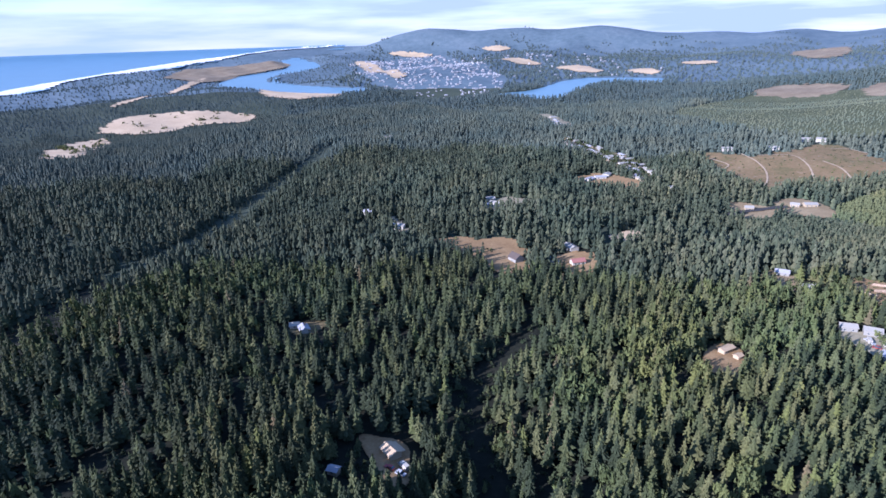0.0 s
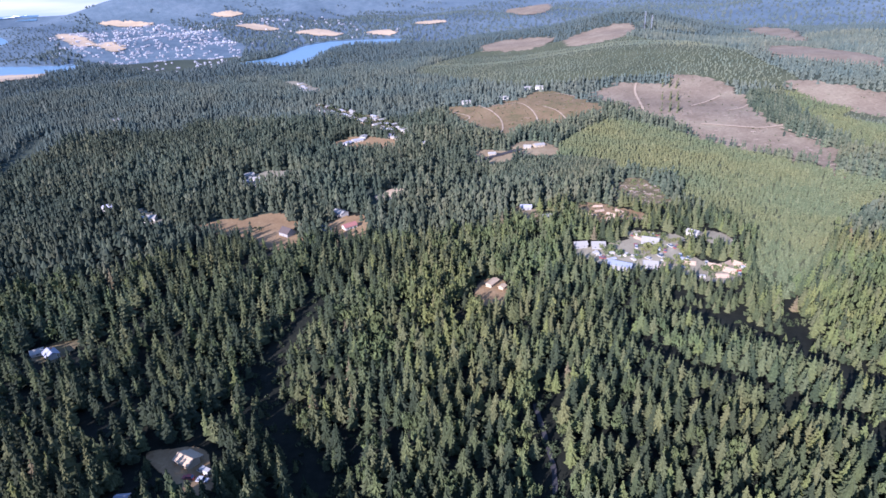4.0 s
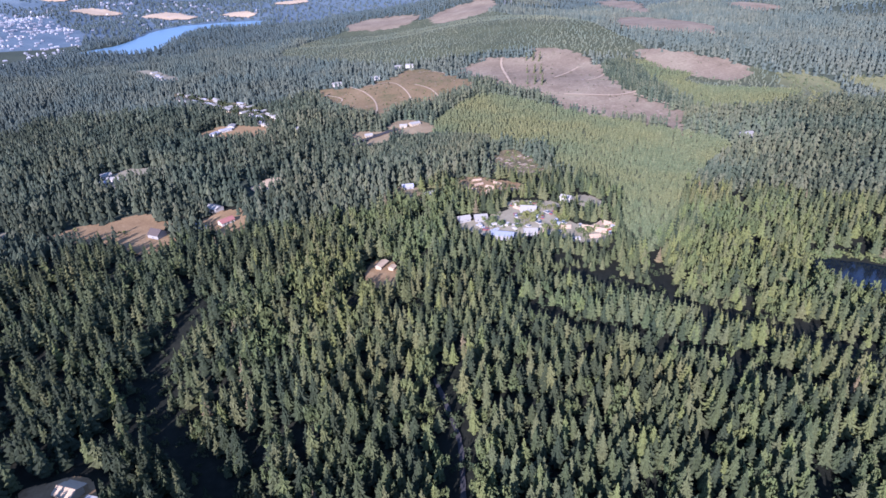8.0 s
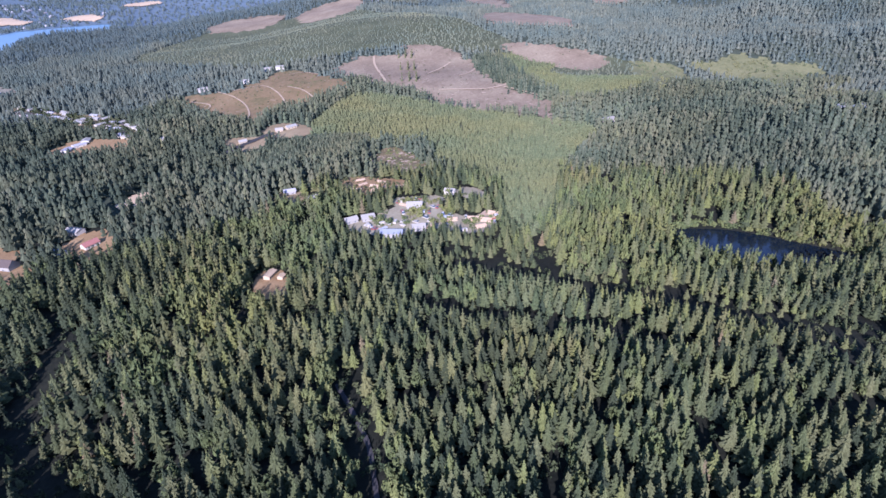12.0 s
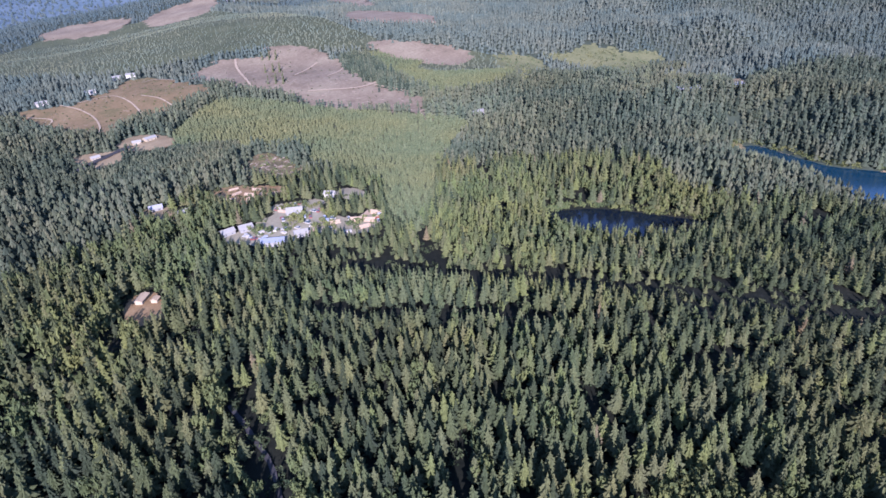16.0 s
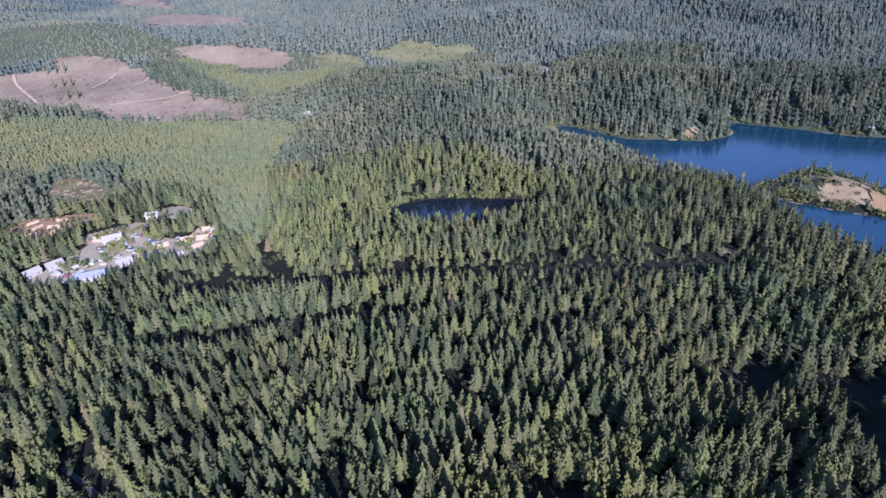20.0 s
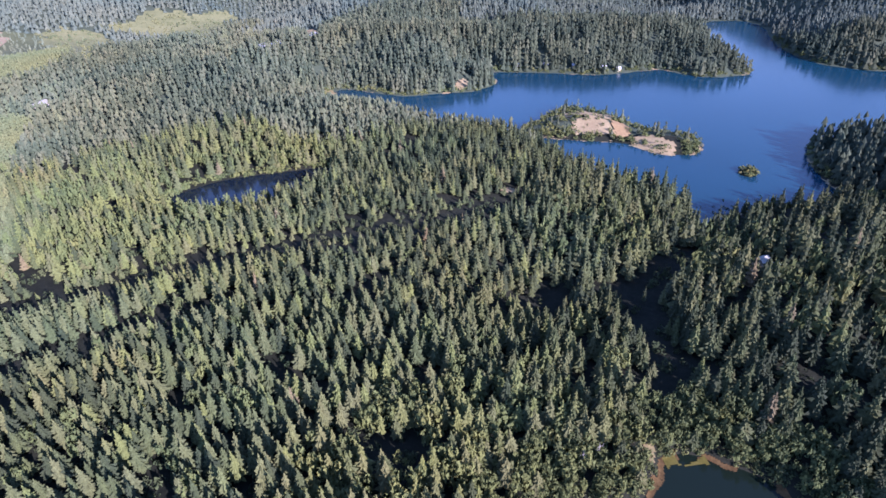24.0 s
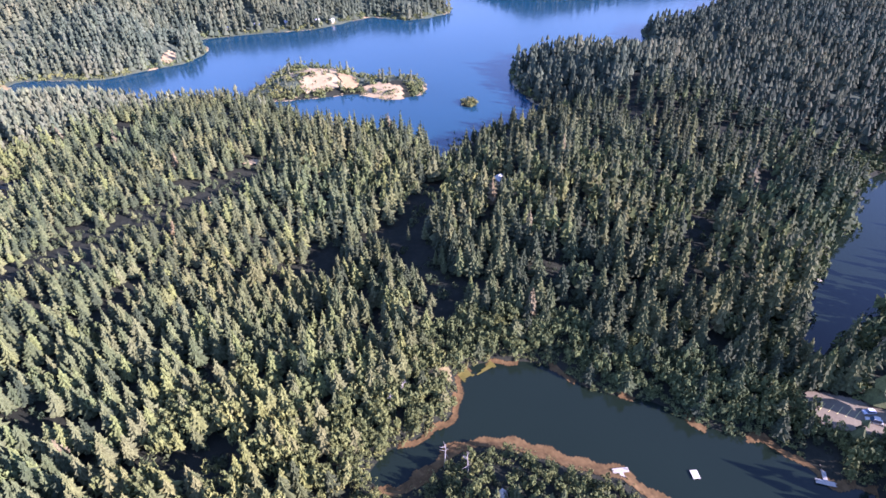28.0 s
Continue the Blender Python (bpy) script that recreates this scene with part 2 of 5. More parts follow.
OPEN = {
    'dune_a': [(-838, 1481), (-859, 1606), (-825, 1711), (-608, 1729), (-514, 1689), (-539, 1609), (-638, 1552), (-689, 1469), (-745, 1442)],
    'dune_b': [(-660, 984), (-815, 1285), (-793, 1403), (-728, 1320), (-592, 987), (-619, 955)],
    'dune_c': [(-690, 2384), (-354, 2234), (-415, 1974), (-513, 1997)],
    'spit': [(-1346, 3068), (-1284, 3778), (-940, 3840), (-880, 3516), (-1003, 3181), (-1021, 2891), (-1140, 2789)],
    'strip': [(-1069, 2059), (-1113, 2860), (-1079, 2799), (-1035, 2028)],
    'field_a': [(-7, 489), (3, 499), (37, 505), (65, 500), (64, 484), (70, 464), (65, 428), (49, 417), (37, 429), (26, 455), (8, 475)],
    'field_b': [(90, 453), (105, 464), (123, 459), (125, 444), (114, 417), (98, 419), (90, 434)],
    'sand_patch': [(149, 495), (164, 503), (176, 502), (172, 488), (161, 481), (148, 481)],
    'cut_a': [(362, 803), (397, 798), (434, 781), (508, 802), (539, 795), (539, 707), (520, 644), (487, 644), (451, 636), (418, 658), (357, 641), (346, 696), (348, 751)],
    'cut_b': [(570, 738), (624, 745), (678, 706), (706, 723), (729, 689), (737, 649), (722, 602), (639, 477), (626, 417), (594, 372), (537, 334), (559, 370), (544, 433), (531, 490), (542, 558), (544, 638)],
    'cut_c': [(801, 593), (832, 564), (857, 477), (840, 435), (792, 437), (777, 479), (769, 538)],
    'cut_d': [(992, 800), (1067, 825), (1058, 643), (988, 585), (937, 640), (925, 726)],
    'cut_e': [(816, 1581), (936, 1634), (1007, 1494), (910, 1411), (824, 1474)],
    'cut_f': [(946, 1363), (1069, 1422), (1162, 1337), (1036, 1235), (937, 1247)],
    'gold_a': [(859, 404), (899, 376), (897, 337), (717, 292), (774, 341)],
    'gold_b': [(933, 355), (995, 304), (1004, 231), (1009, 184), (796, 181), (921, 281)],
    'yard': [(268, 306), (285, 310), (308, 289), (298, 277), (292, 256), (312, 243), (308, 231), (288, 224), (275, 231), (273, 246), (272, 256), (262, 266), (244, 270), (235, 287), (233, 310), (242, 315), (248, 299)],
    'yard_b': [(276, 376), (297, 383), (307, 362), (315, 330), (304, 320), (285, 330), (271, 330), (270, 346)],
    'scrub': [(343, 411), (374, 419), (379, 384), (352, 343), (326, 346), (326, 381)],
    'farm': [(345, 588), (369, 594), (380, 578), (377, 544), (362, 528), (345, 537), (336, 560)],
    'farm_b': [(299, 593), (319, 585), (331, 561), (312, 541), (292, 542), (288, 560)],
    'lot': [(231, 399), (252, 398), (247, 373), (238, 363), (229, 377)],
    'lot_b': [(321, 288), (335, 284), (334, 264), (322, 259), (316, 276)],
    'home_a': [(141, 283), (157, 306), (169, 296), (157, 269), (149, 267)],
    'home_b': [(-41, 231), (-32, 232), (-23, 232), (-17, 226), (-18, 216), (-17, 204), (-24, 197), (-31, 203), (-36, 217)],
    'home_c': [(-97, 333), (-94, 344), (-79, 350), (-75, 344), (-86, 329)],
    'parking': [(42, -192), (41, -199), (21, -209), (17, -200), (25, -190), (31, -185)],
    'slip': [(130, -87), (132, -91), (130, -92), (125, -89), (126, -87)],
    'surf': [(-1857, 2608), (-1838, 3072), (-1729, 3628), (-1548, 4031), (-1185, 4472), (-724, 4644), (-725, 4644), (-1159, 4365), (-1485, 3859), (-1625, 3402), (-1711, 2852), (-1747, 2446)],
    'runway': [(-475, 3603), (-434, 3768), (-168, 2896), (-156, 2810), (-221, 2819)],
    'pale_a': [(-317, 4145), (-206, 4185), (-35, 4096), (-127, 4043)],
    'pale_b': [(302, 4146), (401, 4200), (492, 4165), (391, 4096)],
    'pale_c': [(369, 3523), (459, 3606), (574, 3461), (480, 3399)],
    'pale_d': [(599, 3127), (719, 3219), (792, 2977), (713, 2941)],
    'pale_e': [(864, 2820), (939, 2895), (949, 2644), (880, 2633)],
    'pale_f': [(1115, 2843), (1223, 2824), (1253, 2774), (1140, 2743)],
    'cut_g': [(1860, 3270), (2048, 3390), (2168, 3294), (1752, 2653), (1592, 2666)],
    'cut_h': [(1575, 1351), (1809, 1452), (1269, 914), (1224, 923)],
    'cut_i': [(1378, 796), (1434, 775), (1419, 691), (1351, 714)],
    'shelf': [(497, -171), (497, -189), (489, -219), (474, -214), (478, -187), (487, -169)],
    'shelf_c': [(476, -182), (468, -209), (448, -202), (457, -176)],
    'shelf_d': [(474, -213), (467, -219), (451, -221), (440, -213), (448, -207)],
    'shelf_b': [(435, -219), (432, -233), (414, -242), (402, -234), (409, -222), (422, -214)],
    'cabin_lot': [(230, -191), (233, -199), (224, -207), (220, -203)],
    'bluff': [(601, -96), (612, -100), (614, -109), (603, -113), (596, -105)],
    'road_end': [(335, -83), (339, -87), (334, -93), (329, -94)],
    'bare_a': [(606, 41), (624, 37), (617, 27), (577, 20), (556, 26)],
    'bare_b': [(764, 63), (812, 61), (793, 46), (705, 43)],
    'park_row': [(203, 1003), (231, 932), (255, 846), (268, 747), (254, 690), (236, 719), (221, 789), (205, 902)],
    'lot_c': [(164, 716), (198, 731), (235, 701), (222, 662), (166, 688)],
    'lot_d': [(44, 596), (56, 619), (101, 606), (100, 591), (67, 589), (52, 576)],
    'lot_e': [(-51, 552), (-47, 572), (-30, 523), (-31, 495)],
    'lot_f': [(216, 1374), (249, 1344), (249, 1138), (222, 1108)],
}
EYE_Z = 180.0
SEA_Z = -28.0
NEAR_R, FAR_R = 2200.0, 4750.0


def lift(r):
    """The ground beyond NEAR_R rises gently to the horizon, which the last ring stands for."""
    r = np.asarray(r, float)
    u = np.clip((r - NEAR_R) / (FAR_R - NEAR_R), 0, 0.985)
    true_r = np.where(r > NEAR_R, NEAR_R - 2500.0 * np.log(1 - u), np.maximum(r, 1.0))
    return np.where(r > NEAR_R, EYE_Z - r * (EYE_Z - SEA_Z) / true_r - SEA_Z, 0.0)


# hills: bearing (degrees, to the left of the y axis), distance, spread along and across the line of sight, height
HILLS = [(-47, 1250, 330, 420, 50), (-38, 2100, 380, 420, 62), (-66, 1750, 380, 420, 45), (-88, 1700, 300, 300, 62),
         (-100, 1900, 330, 380, 75), (-76, 2500, 380, 500, 100), (-110, 2300, 380, 360, 95), (-60, 3100, 450, 800, 100),
         (-125, 2200, 400, 400, 60), (-32, 3300, 450, 600, 45), (1, 4450, 220, 420, 105), (-8, 4500, 240, 520, 110), (-16, 4500, 240, 420, 55),
         (-27, 4500, 300, 900, 35), (-48, 4300, 500, 1100, 70), (-85, 3800, 600, 1300, 150), (-115, 3600, 600, 1200, 150),
         (-145, 3300, 600, 1200, 110), (-160, 1500, 400, 500, 40), (-140, 900, 250, 260, 18), (-80, 2050, 150, 300, 55), (-92, 2250, 140, 260, 75), (-98, 1560, 140, 200, 38), (-105, 1850, 140, 230, 55), (-70, 2150, 140, 280, 45), (-88, 640, 90, 220, 12), (-93, 720, 55, 110, 16), (-118, 700, 60, 120, 14), (-128, 560, 70, 90, 10), (-6, 215, 110, 45, -9), (-112, 235, 80, 60, -9)]


def raw_land(x, y):
    r = np.hypot(x, y)
    z = 5 + 3.0 * np.sin(x / 83 + 1) * np.cos(y / 101) + 1.6 * np.sin((x + 0.7 * y) / 37)
    far = np.clip((r - 900) / 900, 0, 1)
    rugged = np.clip((r - 680) / 450, 0, 1) / (1 + np.exp((y - 420) / 110))
    z = z + rugged * (32 * np.sin(x / 128 + 1.1) * np.cos(y / 112 + 0.6) + 17 * np.sin((x + 0.6 * y) / 61) + 8 * np.sin((y - 0.4 * x) / 33))
    z = z + far * (14 * np.sin(x / 210 + 2) * np.cos(y / 260 + 1) + 8 * np.sin((y - x) / 120))
    z = z - 29 / (1 + np.exp(-(y - 0.35 * x - 1350) / 120))  # the land falls to the coast
    for bearing, dist, along, across, height in HILLS:
        a = math.radians(bearing)
        u = -np.sin(a) * x + np.cos(a) * y - dist
        v = np.cos(a) * x + np.sin(a) * y
        z = z + height * np.exp(-(u / along) ** 2 - (v / across) ** 2)
    return z + lift(r)


def smooth_outline(pts, steps=4):
    """A closed curve through the corners of an outline."""
    p, out = np.array(pts, float), []
    n = len(p)
    for i in range(n):
        a, b, c, d = p[i - 1], p[i], p[(i + 1) % n], p[(i + 2) % n]
        for k in range(steps):
            t = k / steps
            out.append(0.5 * (2 * b + (c - a) * t + (2 * a - 5 * b + 4 * c - d) * t * t + (3 * b - a - 3 * c + d) * t ** 3))
    return np.array(out)


def outside(poly, x, y, reach=1e9):
    """Signed distance to an outline: negative inside. Points farther than reach from its box get reach."""
    x, y = np.asarray(x, float), np.asarray(y, float)
    shape = x.shape
    x, y = x.ravel(), y.ravel()
    out = np.full(x.shape, float(reach))
    lo, hi = poly.min(0) - reach, poly.max(0) + reach
    near = np.where((x > lo[0]) & (x < hi[0]) & (y > lo[1]) & (y < hi[1]))[0]
    px, py = x[near], y[near]
    dist, inside = np.full(px.shape, 1e18), np.zeros(px.shape, bool)
    for (ax, ay), (bx, by) in zip(poly, np.roll(poly, -1, 0)):
        ex, ey = bx - ax, by - ay
        t = np.clip(((px - ax) * ex + (py - ay) * ey) / (ex * ex + ey * ey + 1e-9), 0, 1)
        dist = np.minimum(dist, (px - ax - t * ex) ** 2 + (py - ay - t * ey) ** 2)
        if ay != by:
            inside ^= ((ay > py) != (by > py)) & (px < ex * (py - ay) / (by - ay) + ax)
    out[near] = np.where(inside, -1, 1) * np.sqrt(dist)
    return out.reshape(shape)


LEVEL = {"cove": 0.0, "arm": 0.0, "pond": -6.0, "lake": -14.0, "river": SEA_Z, "estuary": SEA_Z, "ocean": SEA_Z}
SHORE = {k: smooth_outline(v) for k, v in WATER.items()}
CLEAR = {k: smooth_outline(v) for k, v in OPEN.items()}


def wobble(x, y):
    """An uneven edge, the same for ground cover and trees."""
    return 0.5 * np.sin(x / 11 + 2 * np.sin(y / 17)) * np.cos(y / 9 + 1) + 0.35 * np.sin(x / 4.7 + y / 6.1) + 0.3 * np.sin(y / 29 - x / 23)


def open_edge(key, x, y, reach):
    poly = CLEAR[key]
    span = float(np.sqrt(np.prod(poly.max(0) - poly.min(0))))
    return outside(poly, x, y, reach) + min(14.0, 0.075 * span) * wobble(x, y)


def water_distance(name, x, y, reach=90.0):
    s = outside(SHORE[name], x, y, reach)
    if name == "lake":
        s = np.maximum(s, -np.minimum(outside(SHORE["island"], x, y, 200), outside(SHORE["islet"], x, y, 200)))
    return s


def ground_z(x, y):
    z = raw_land(x, y)
    up = lift(np.hypot(x, y))
    for name, level in LEVEL.items():
        if name == "arm":
            continue
        s = water_distance(name, x, y)
        if name == "cove":
            s = np.minimum(s, water_distance("arm", x, y))
        t = np.clip(s / 85, 0, 1)
        t = t * t * (3 - 2 * t)
        bank = level + up + np.where(s < 0, np.maximum(s * 0.2, -3), np.minimum(0.4 * s, 2 + 0.05 * s))
        z = np.where(s < 90, bank * (1 - t) + z * t, z)
    return z


def mesh_object(name, verts, faces, material, smooth=False):
    """One mesh from arrays of vertices and of triangles or quads."""
    me = bpy.data.meshes.new(name)
    verts, faces = np.asarray(verts, np.float32), np.asarray(faces, np.int32)
    k = faces.shape[1]
    me.vertices.add(len(verts))
    me.vertices.foreach_set("co", verts.ravel())
    me.loops.add(faces.size)
    me.loops.foreach_set("vertex_index", faces.ravel())
    me.polygons.add(len(faces))
    me.polygons.foreach_set("loop_start", np.arange(0, faces.size, k, dtype=np.int32))
    me.polygons.foreach_set("use_smooth", np.full(len(faces), smooth))
    me.update(calc_edges=True)
    me.materials.append(material)
    return new(name, me)


# ground: one sheet, rings that widen with distance
def build_ground():
    rings = np.r_[0.5, 30 * 1.018 ** np.arange(0, 285)]
    rings = rings[rings < FAR_R - 30]
    turn = np.radians(np.r_[np.arange(-172, 45, 0.8), np.arange(45, 188, 3.0)])
    r, a = np.meshgrid(rings, turn, indexing="ij")
    x, y = -np.sin(a) * r, np.cos(a) * r
    z = ground_z(x, y)
    n, m = r.shape
    i, j = np.meshgrid(np.arange(n - 1), np.arange(m), indexing="ij")
    k = (j + 1) % m
    quads = np.stack([i * m + j, i * m + k, (i + 1) * m + k, (i + 1) * m + j], -1).reshape(-1, 4)[:, ::-1]
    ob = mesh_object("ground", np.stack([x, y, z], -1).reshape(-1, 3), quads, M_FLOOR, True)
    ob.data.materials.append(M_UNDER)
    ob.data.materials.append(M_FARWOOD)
    # shade-dark floor nearby, lighter understorey past 480 m, haze-tinted hills past 2300 m
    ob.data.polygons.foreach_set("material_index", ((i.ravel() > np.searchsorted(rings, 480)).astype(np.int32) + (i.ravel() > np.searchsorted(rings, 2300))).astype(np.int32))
    return tagged(ob, "rolling forest floor, gap shade and far haze put into its colours", "ground", kind="structure")


build_ground()


def sheet(name, poly, cell, height, material, label, category, key=""):
    """A sheet of ground or water over an outline, cut from a grid."""
    lo, hi = poly.min(0) - cell - (15 if key else 0), poly.max(0) + cell + (15 if key else 0)
    gx, gy = np.meshgrid(np.arange(lo[0], hi[0], cell), np.arange(lo[1], hi[1], cell), indexing="ij")
    cx, cy = gx[:-1, :-1] + cell / 2, gy[:-1, :-1] + cell / 2
    edge = outside(poly, cx, cy, 200)
    if key:
        edge = open_edge(key, cx, cy, 200)
    keep = edge < 0
    n, m = gx.shape
    i, j = np.where(keep)
    quads = np.stack([i * m + j, (i + 1) * m + j, (i + 1) * m + j + 1, i * m + j + 1], -1)
    used, inv = np.unique(quads, return_inverse=True)
    x, y = gx.ravel()[used], gy.ravel()[used]
    z = height(x, y)
    ob = mesh_object(name, np.stack([x, y, z], -1), inv.reshape(-1, 4), material, True)
    return tagged(ob, label, category, kind="structure")


def grow(poly, d):
    """An outline pushed outwards by about d metres."""
    t = np.roll(poly, -1, 0) - np.roll(poly, 1, 0)
    nrm = np.stack([t[:, 1], -t[:, 0]], -1) / (np.linalg.norm(t, axis=1)[:, None] + 1e-9)
    area = np.sum(poly[:, 0] * np.roll(poly[:, 1], -1) - poly[:, 1] * np.roll(poly[:, 0], -1))
    return poly + nrm * d * np.sign(area)


def level_sheet(name, key, cell, material, label):
    z0 = LEVEL[key]
    return sheet(name, grow(SHORE[key], cell * 1.5), cell, lambda x, y: z0 + lift(np.hypot(x, y)) + 0 * x, material, label, "water")


level_sheet("water_cove", "cove", 4, M_COVE, "still dark cove water among the trees")
level_sheet("water_arm", "arm", 4, M_COVE, "dark shaded inlet between tall firs")
level_sheet("water_pond", "pond", 5, M_POND, "dark narrow forest pond in shade")
level_sheet("water_lake", "lake", 8, M_LAKE, "deep blue lake water with a soft sheen")
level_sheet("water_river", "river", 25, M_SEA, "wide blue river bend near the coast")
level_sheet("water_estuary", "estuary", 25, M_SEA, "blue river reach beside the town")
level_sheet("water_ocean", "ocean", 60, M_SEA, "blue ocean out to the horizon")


def over(x, y):
    return ground_z(x, y) + 0.25 + 0.0012 * np.hypot(x, y)


COVER = {
    "dune_a": (M_SAND, 8, "pale bare dune sand", "sand"), "dune_b": (M_SAND, 7, "pale bare dune sand", "sand"),
    "dune_c": (M_SAND, 14, "pale sand bank by the river", "sand"), "spit": (M_CUT, 9, "brown grassy sand spit", "sand"),
    "strip": (M_SAND, 7, "long pale strip of sand", "sand"), "field_a": (M_RUST, 3, "dry brown mown field", "field"),
    "field_b": (M_RUST, 3, "dry brown farmyard", "field"), "sand_patch": (M_SAND, 2, "pale sandy clearing", "clearing"),
    "cut_a": (M_TERRACE, 5, "logged hillside with brown stubble", "clearing"), "cut_b": (M_CUT, 6, "bare logged hillside with slash", "clearing"),
    "cut_c": (M_CUT, 7, "bare logged hillside with slash", "clearing"), "cut_d": (M_CUT, 9, "bare logged hillside far off", "clearing"),
    "cut_e": (M_CUT, 12, "bare logged hillside far off", "clearing"), "cut_f": (M_CUT, 12, "bare logged hillside far off", "clearing"),
    "gold_a": (M_GOLD, 7, "golden green regrowth", "clearing"), "gold_b": (M_GOLD, 7, "golden green regrowth", "clearing"),
    "yard": (M_GRAVEL, 2.5, "pale gravel work yard", "yard"), "yard_b": (M_RUST, 2.5, "bare brown earth yard", "yard"),
    "scrub": (M_SCRUB, 3, "brown brush and slash", "clearing"), "farm": (M_DRY, 3, "bare earth round a farm", "yard"),
    "farm_b": (M_DRY, 3, "bare earth beside a road", "yard"), "lot": (M_DRY, 2, "bare earth lot", "yard"),
    "lot_b": (M_GRAVEL, 2, "gravel lot", "yard"), "home_a": (M_RUST, 0.9, "bare earth round a house", "yard"),
    "home_b": (M_RUST, 0.6, "bare reddish earth round a shed", "yard"), "home_c": (M_SCRUB, 2, "bare ground round a house", "yard"),
    "surf": (M_FOAM, 12, "white surf along the beach", "surf"), "runway": (M_SAND, 9, "pale open strip by the town", "field"),
    "pale_a": (M_SAND, 9, "pale open sand far off", "sand"), "pale_b": (M_SAND, 9, "pale open sand far off", "sand"),
    "pale_c": (M_SAND, 9, "pale open ground far off", "field"), "pale_d": (M_SAND, 9, "pale open ground far off", "field"),
    "pale_e": (M_SAND, 9, "pale river bank far off", "sand"), "pale_f": (M_SAND, 9, "pale open ground far off", "field"),
    "cut_g": (M_CUT, 9, "bare logged hillside far off", "clearing"), "cut_h": (M_CUT, 14, "bare logged hillside far off", "clearing"),
    "cut_i": (M_CUT, 12, "bare logged hillside far off", "clearing"), "shelf": (M_DRY, 3, "dry grass on the lake island", "clearing"),
    "shelf_c": (M_DRY, 2.5, "dry grass on the lake island", "clearing"), "shelf_d": (M_RUST, 2.5, "bare earth on the lake island", "clearing"), "shelf_b": (M_DRY, 2.5, "bare sandy bank on the lake island", "clearing"), "cabin_lot": (M_SCRUB, 1.5, "gravel lot by a cabin", "yard"),
    "road_end": (M_DRY, 1.5, "bare end of a forest road", "road"), "bluff": (M_DRY, 2, "pale sandy bluff on the lake shore", "sand"), "bare_a": (M_SCRUB, 4, "bare slope above the lake", "clearing"),
    "bare_b": (M_DRY, 5, "bare earth in the woods", "clearing"), "park_row": (M_SCRUB, 5, "gravel ground of a housing row", "yard"),
    "lot_c": (M_RUST, 4, "bare reddish earth lot", "yard"), "lot_d": (M_GRAVEL, 4, "gravel ground round houses", "yard"),
    "lot_e": (M_GRAVEL, 4, "gravel ground round houses", "yard"), "lot_f": (M_GRAVEL, 6, "gravel ground round houses", "yard"),
    "parking": (M_LOT, 0.7, "worn asphalt parking lot", "parking lot"), "slip": (M_SCRUB, 1.0, "small paved lakeside lot", "parking lot"),
}
for key, (mat, cell, label, cat) in COVER.items():
    sheet("clearing_" + key, CLEAR[key], cell, over, mat, label, cat, key)

# roads and gaps between the trees: centre lines and widths
STRIPS = {
    'valley': [(-290, 250), (-268, 323), (-259, 375), (-244, 444), (-226, 514), (-213, 630), (-197, 769), (-188, 850), (-180, 960)],
    'lane': [(85, 117), (94, 129), (105, 145), (113, 164), (120, 183)],
    'gully': [(27, 165), (22, 193), (17, 218), (12, 249), (15, 275), (36, 305), (60, 330)],
    'ravine': [(245, 212), (257, 172), (268, 132), (278, 101), (290, 55), (302, 5), (310, -42), (323, -82)],
    'hollow': [(138, -99), (152, -106), (179, -118), (221, -122), (234, -146), (253, -170)],
    'notch': [(102, -123), (113, -139), (123, -147)],
    'highway': [(272, 550), (299, 562), (345, 567)],
    'highway_b': [(212, 466), (238, 469), (262, 484)],
    'gap_a': [(195, 197), (201, 165), (224, 125), (233, 97)],
    'gap_b': [(229, -69), (218, -77), (233, -92)],
    'gap_c': [(141, -5), (141, 5), (152, 16)],
    'gap_d': [(116, -218), (129, -249), (140, -259)],
}
WIDTH = {"valley": 27, "lane": 12, "gully": 20, "ravine": 32, "hollow": 17, "notch": 14, "highway": 12, "highway_b": 10,
         "gap_a": 14, "gap_b": 14, "gap_c": 14, "gap_d": 16}
ROOMY = {"lane": 0.5, "highway": 0.5, "highway_b": 0.5, "valley": 0.03, "ravine": 0.14, "gully": 0.22, "hollow": 0.36}
TRACKS = {
    'track_a': [(643, 730), (617, 701), (584, 653), (544, 594)],
    'track_b': [(570, 528), (590, 500), (608, 479), (633, 470), (651, 474)],
    'track_c': [(627, 466), (628, 441), (627, 411)],
    'track_d': [(691, 614), (661, 605), (622, 596)],
    'track_e': [(701, 569), (665, 553), (636, 550)],
    'track_f': [(406, 793), (407, 754), (398, 712), (380, 674), (362, 648)],
    'track_g': [(421, 778), (456, 764), (453, 725), (436, 680), (419, 653)],
    'track_h': [(473, 723), (473, 687), (460, 646), (449, 627)],
    'track_i': [(362, 787), (371, 754), (354, 734)],
    'track_j': [(518, 782), (535, 774), (540, 738)],
}
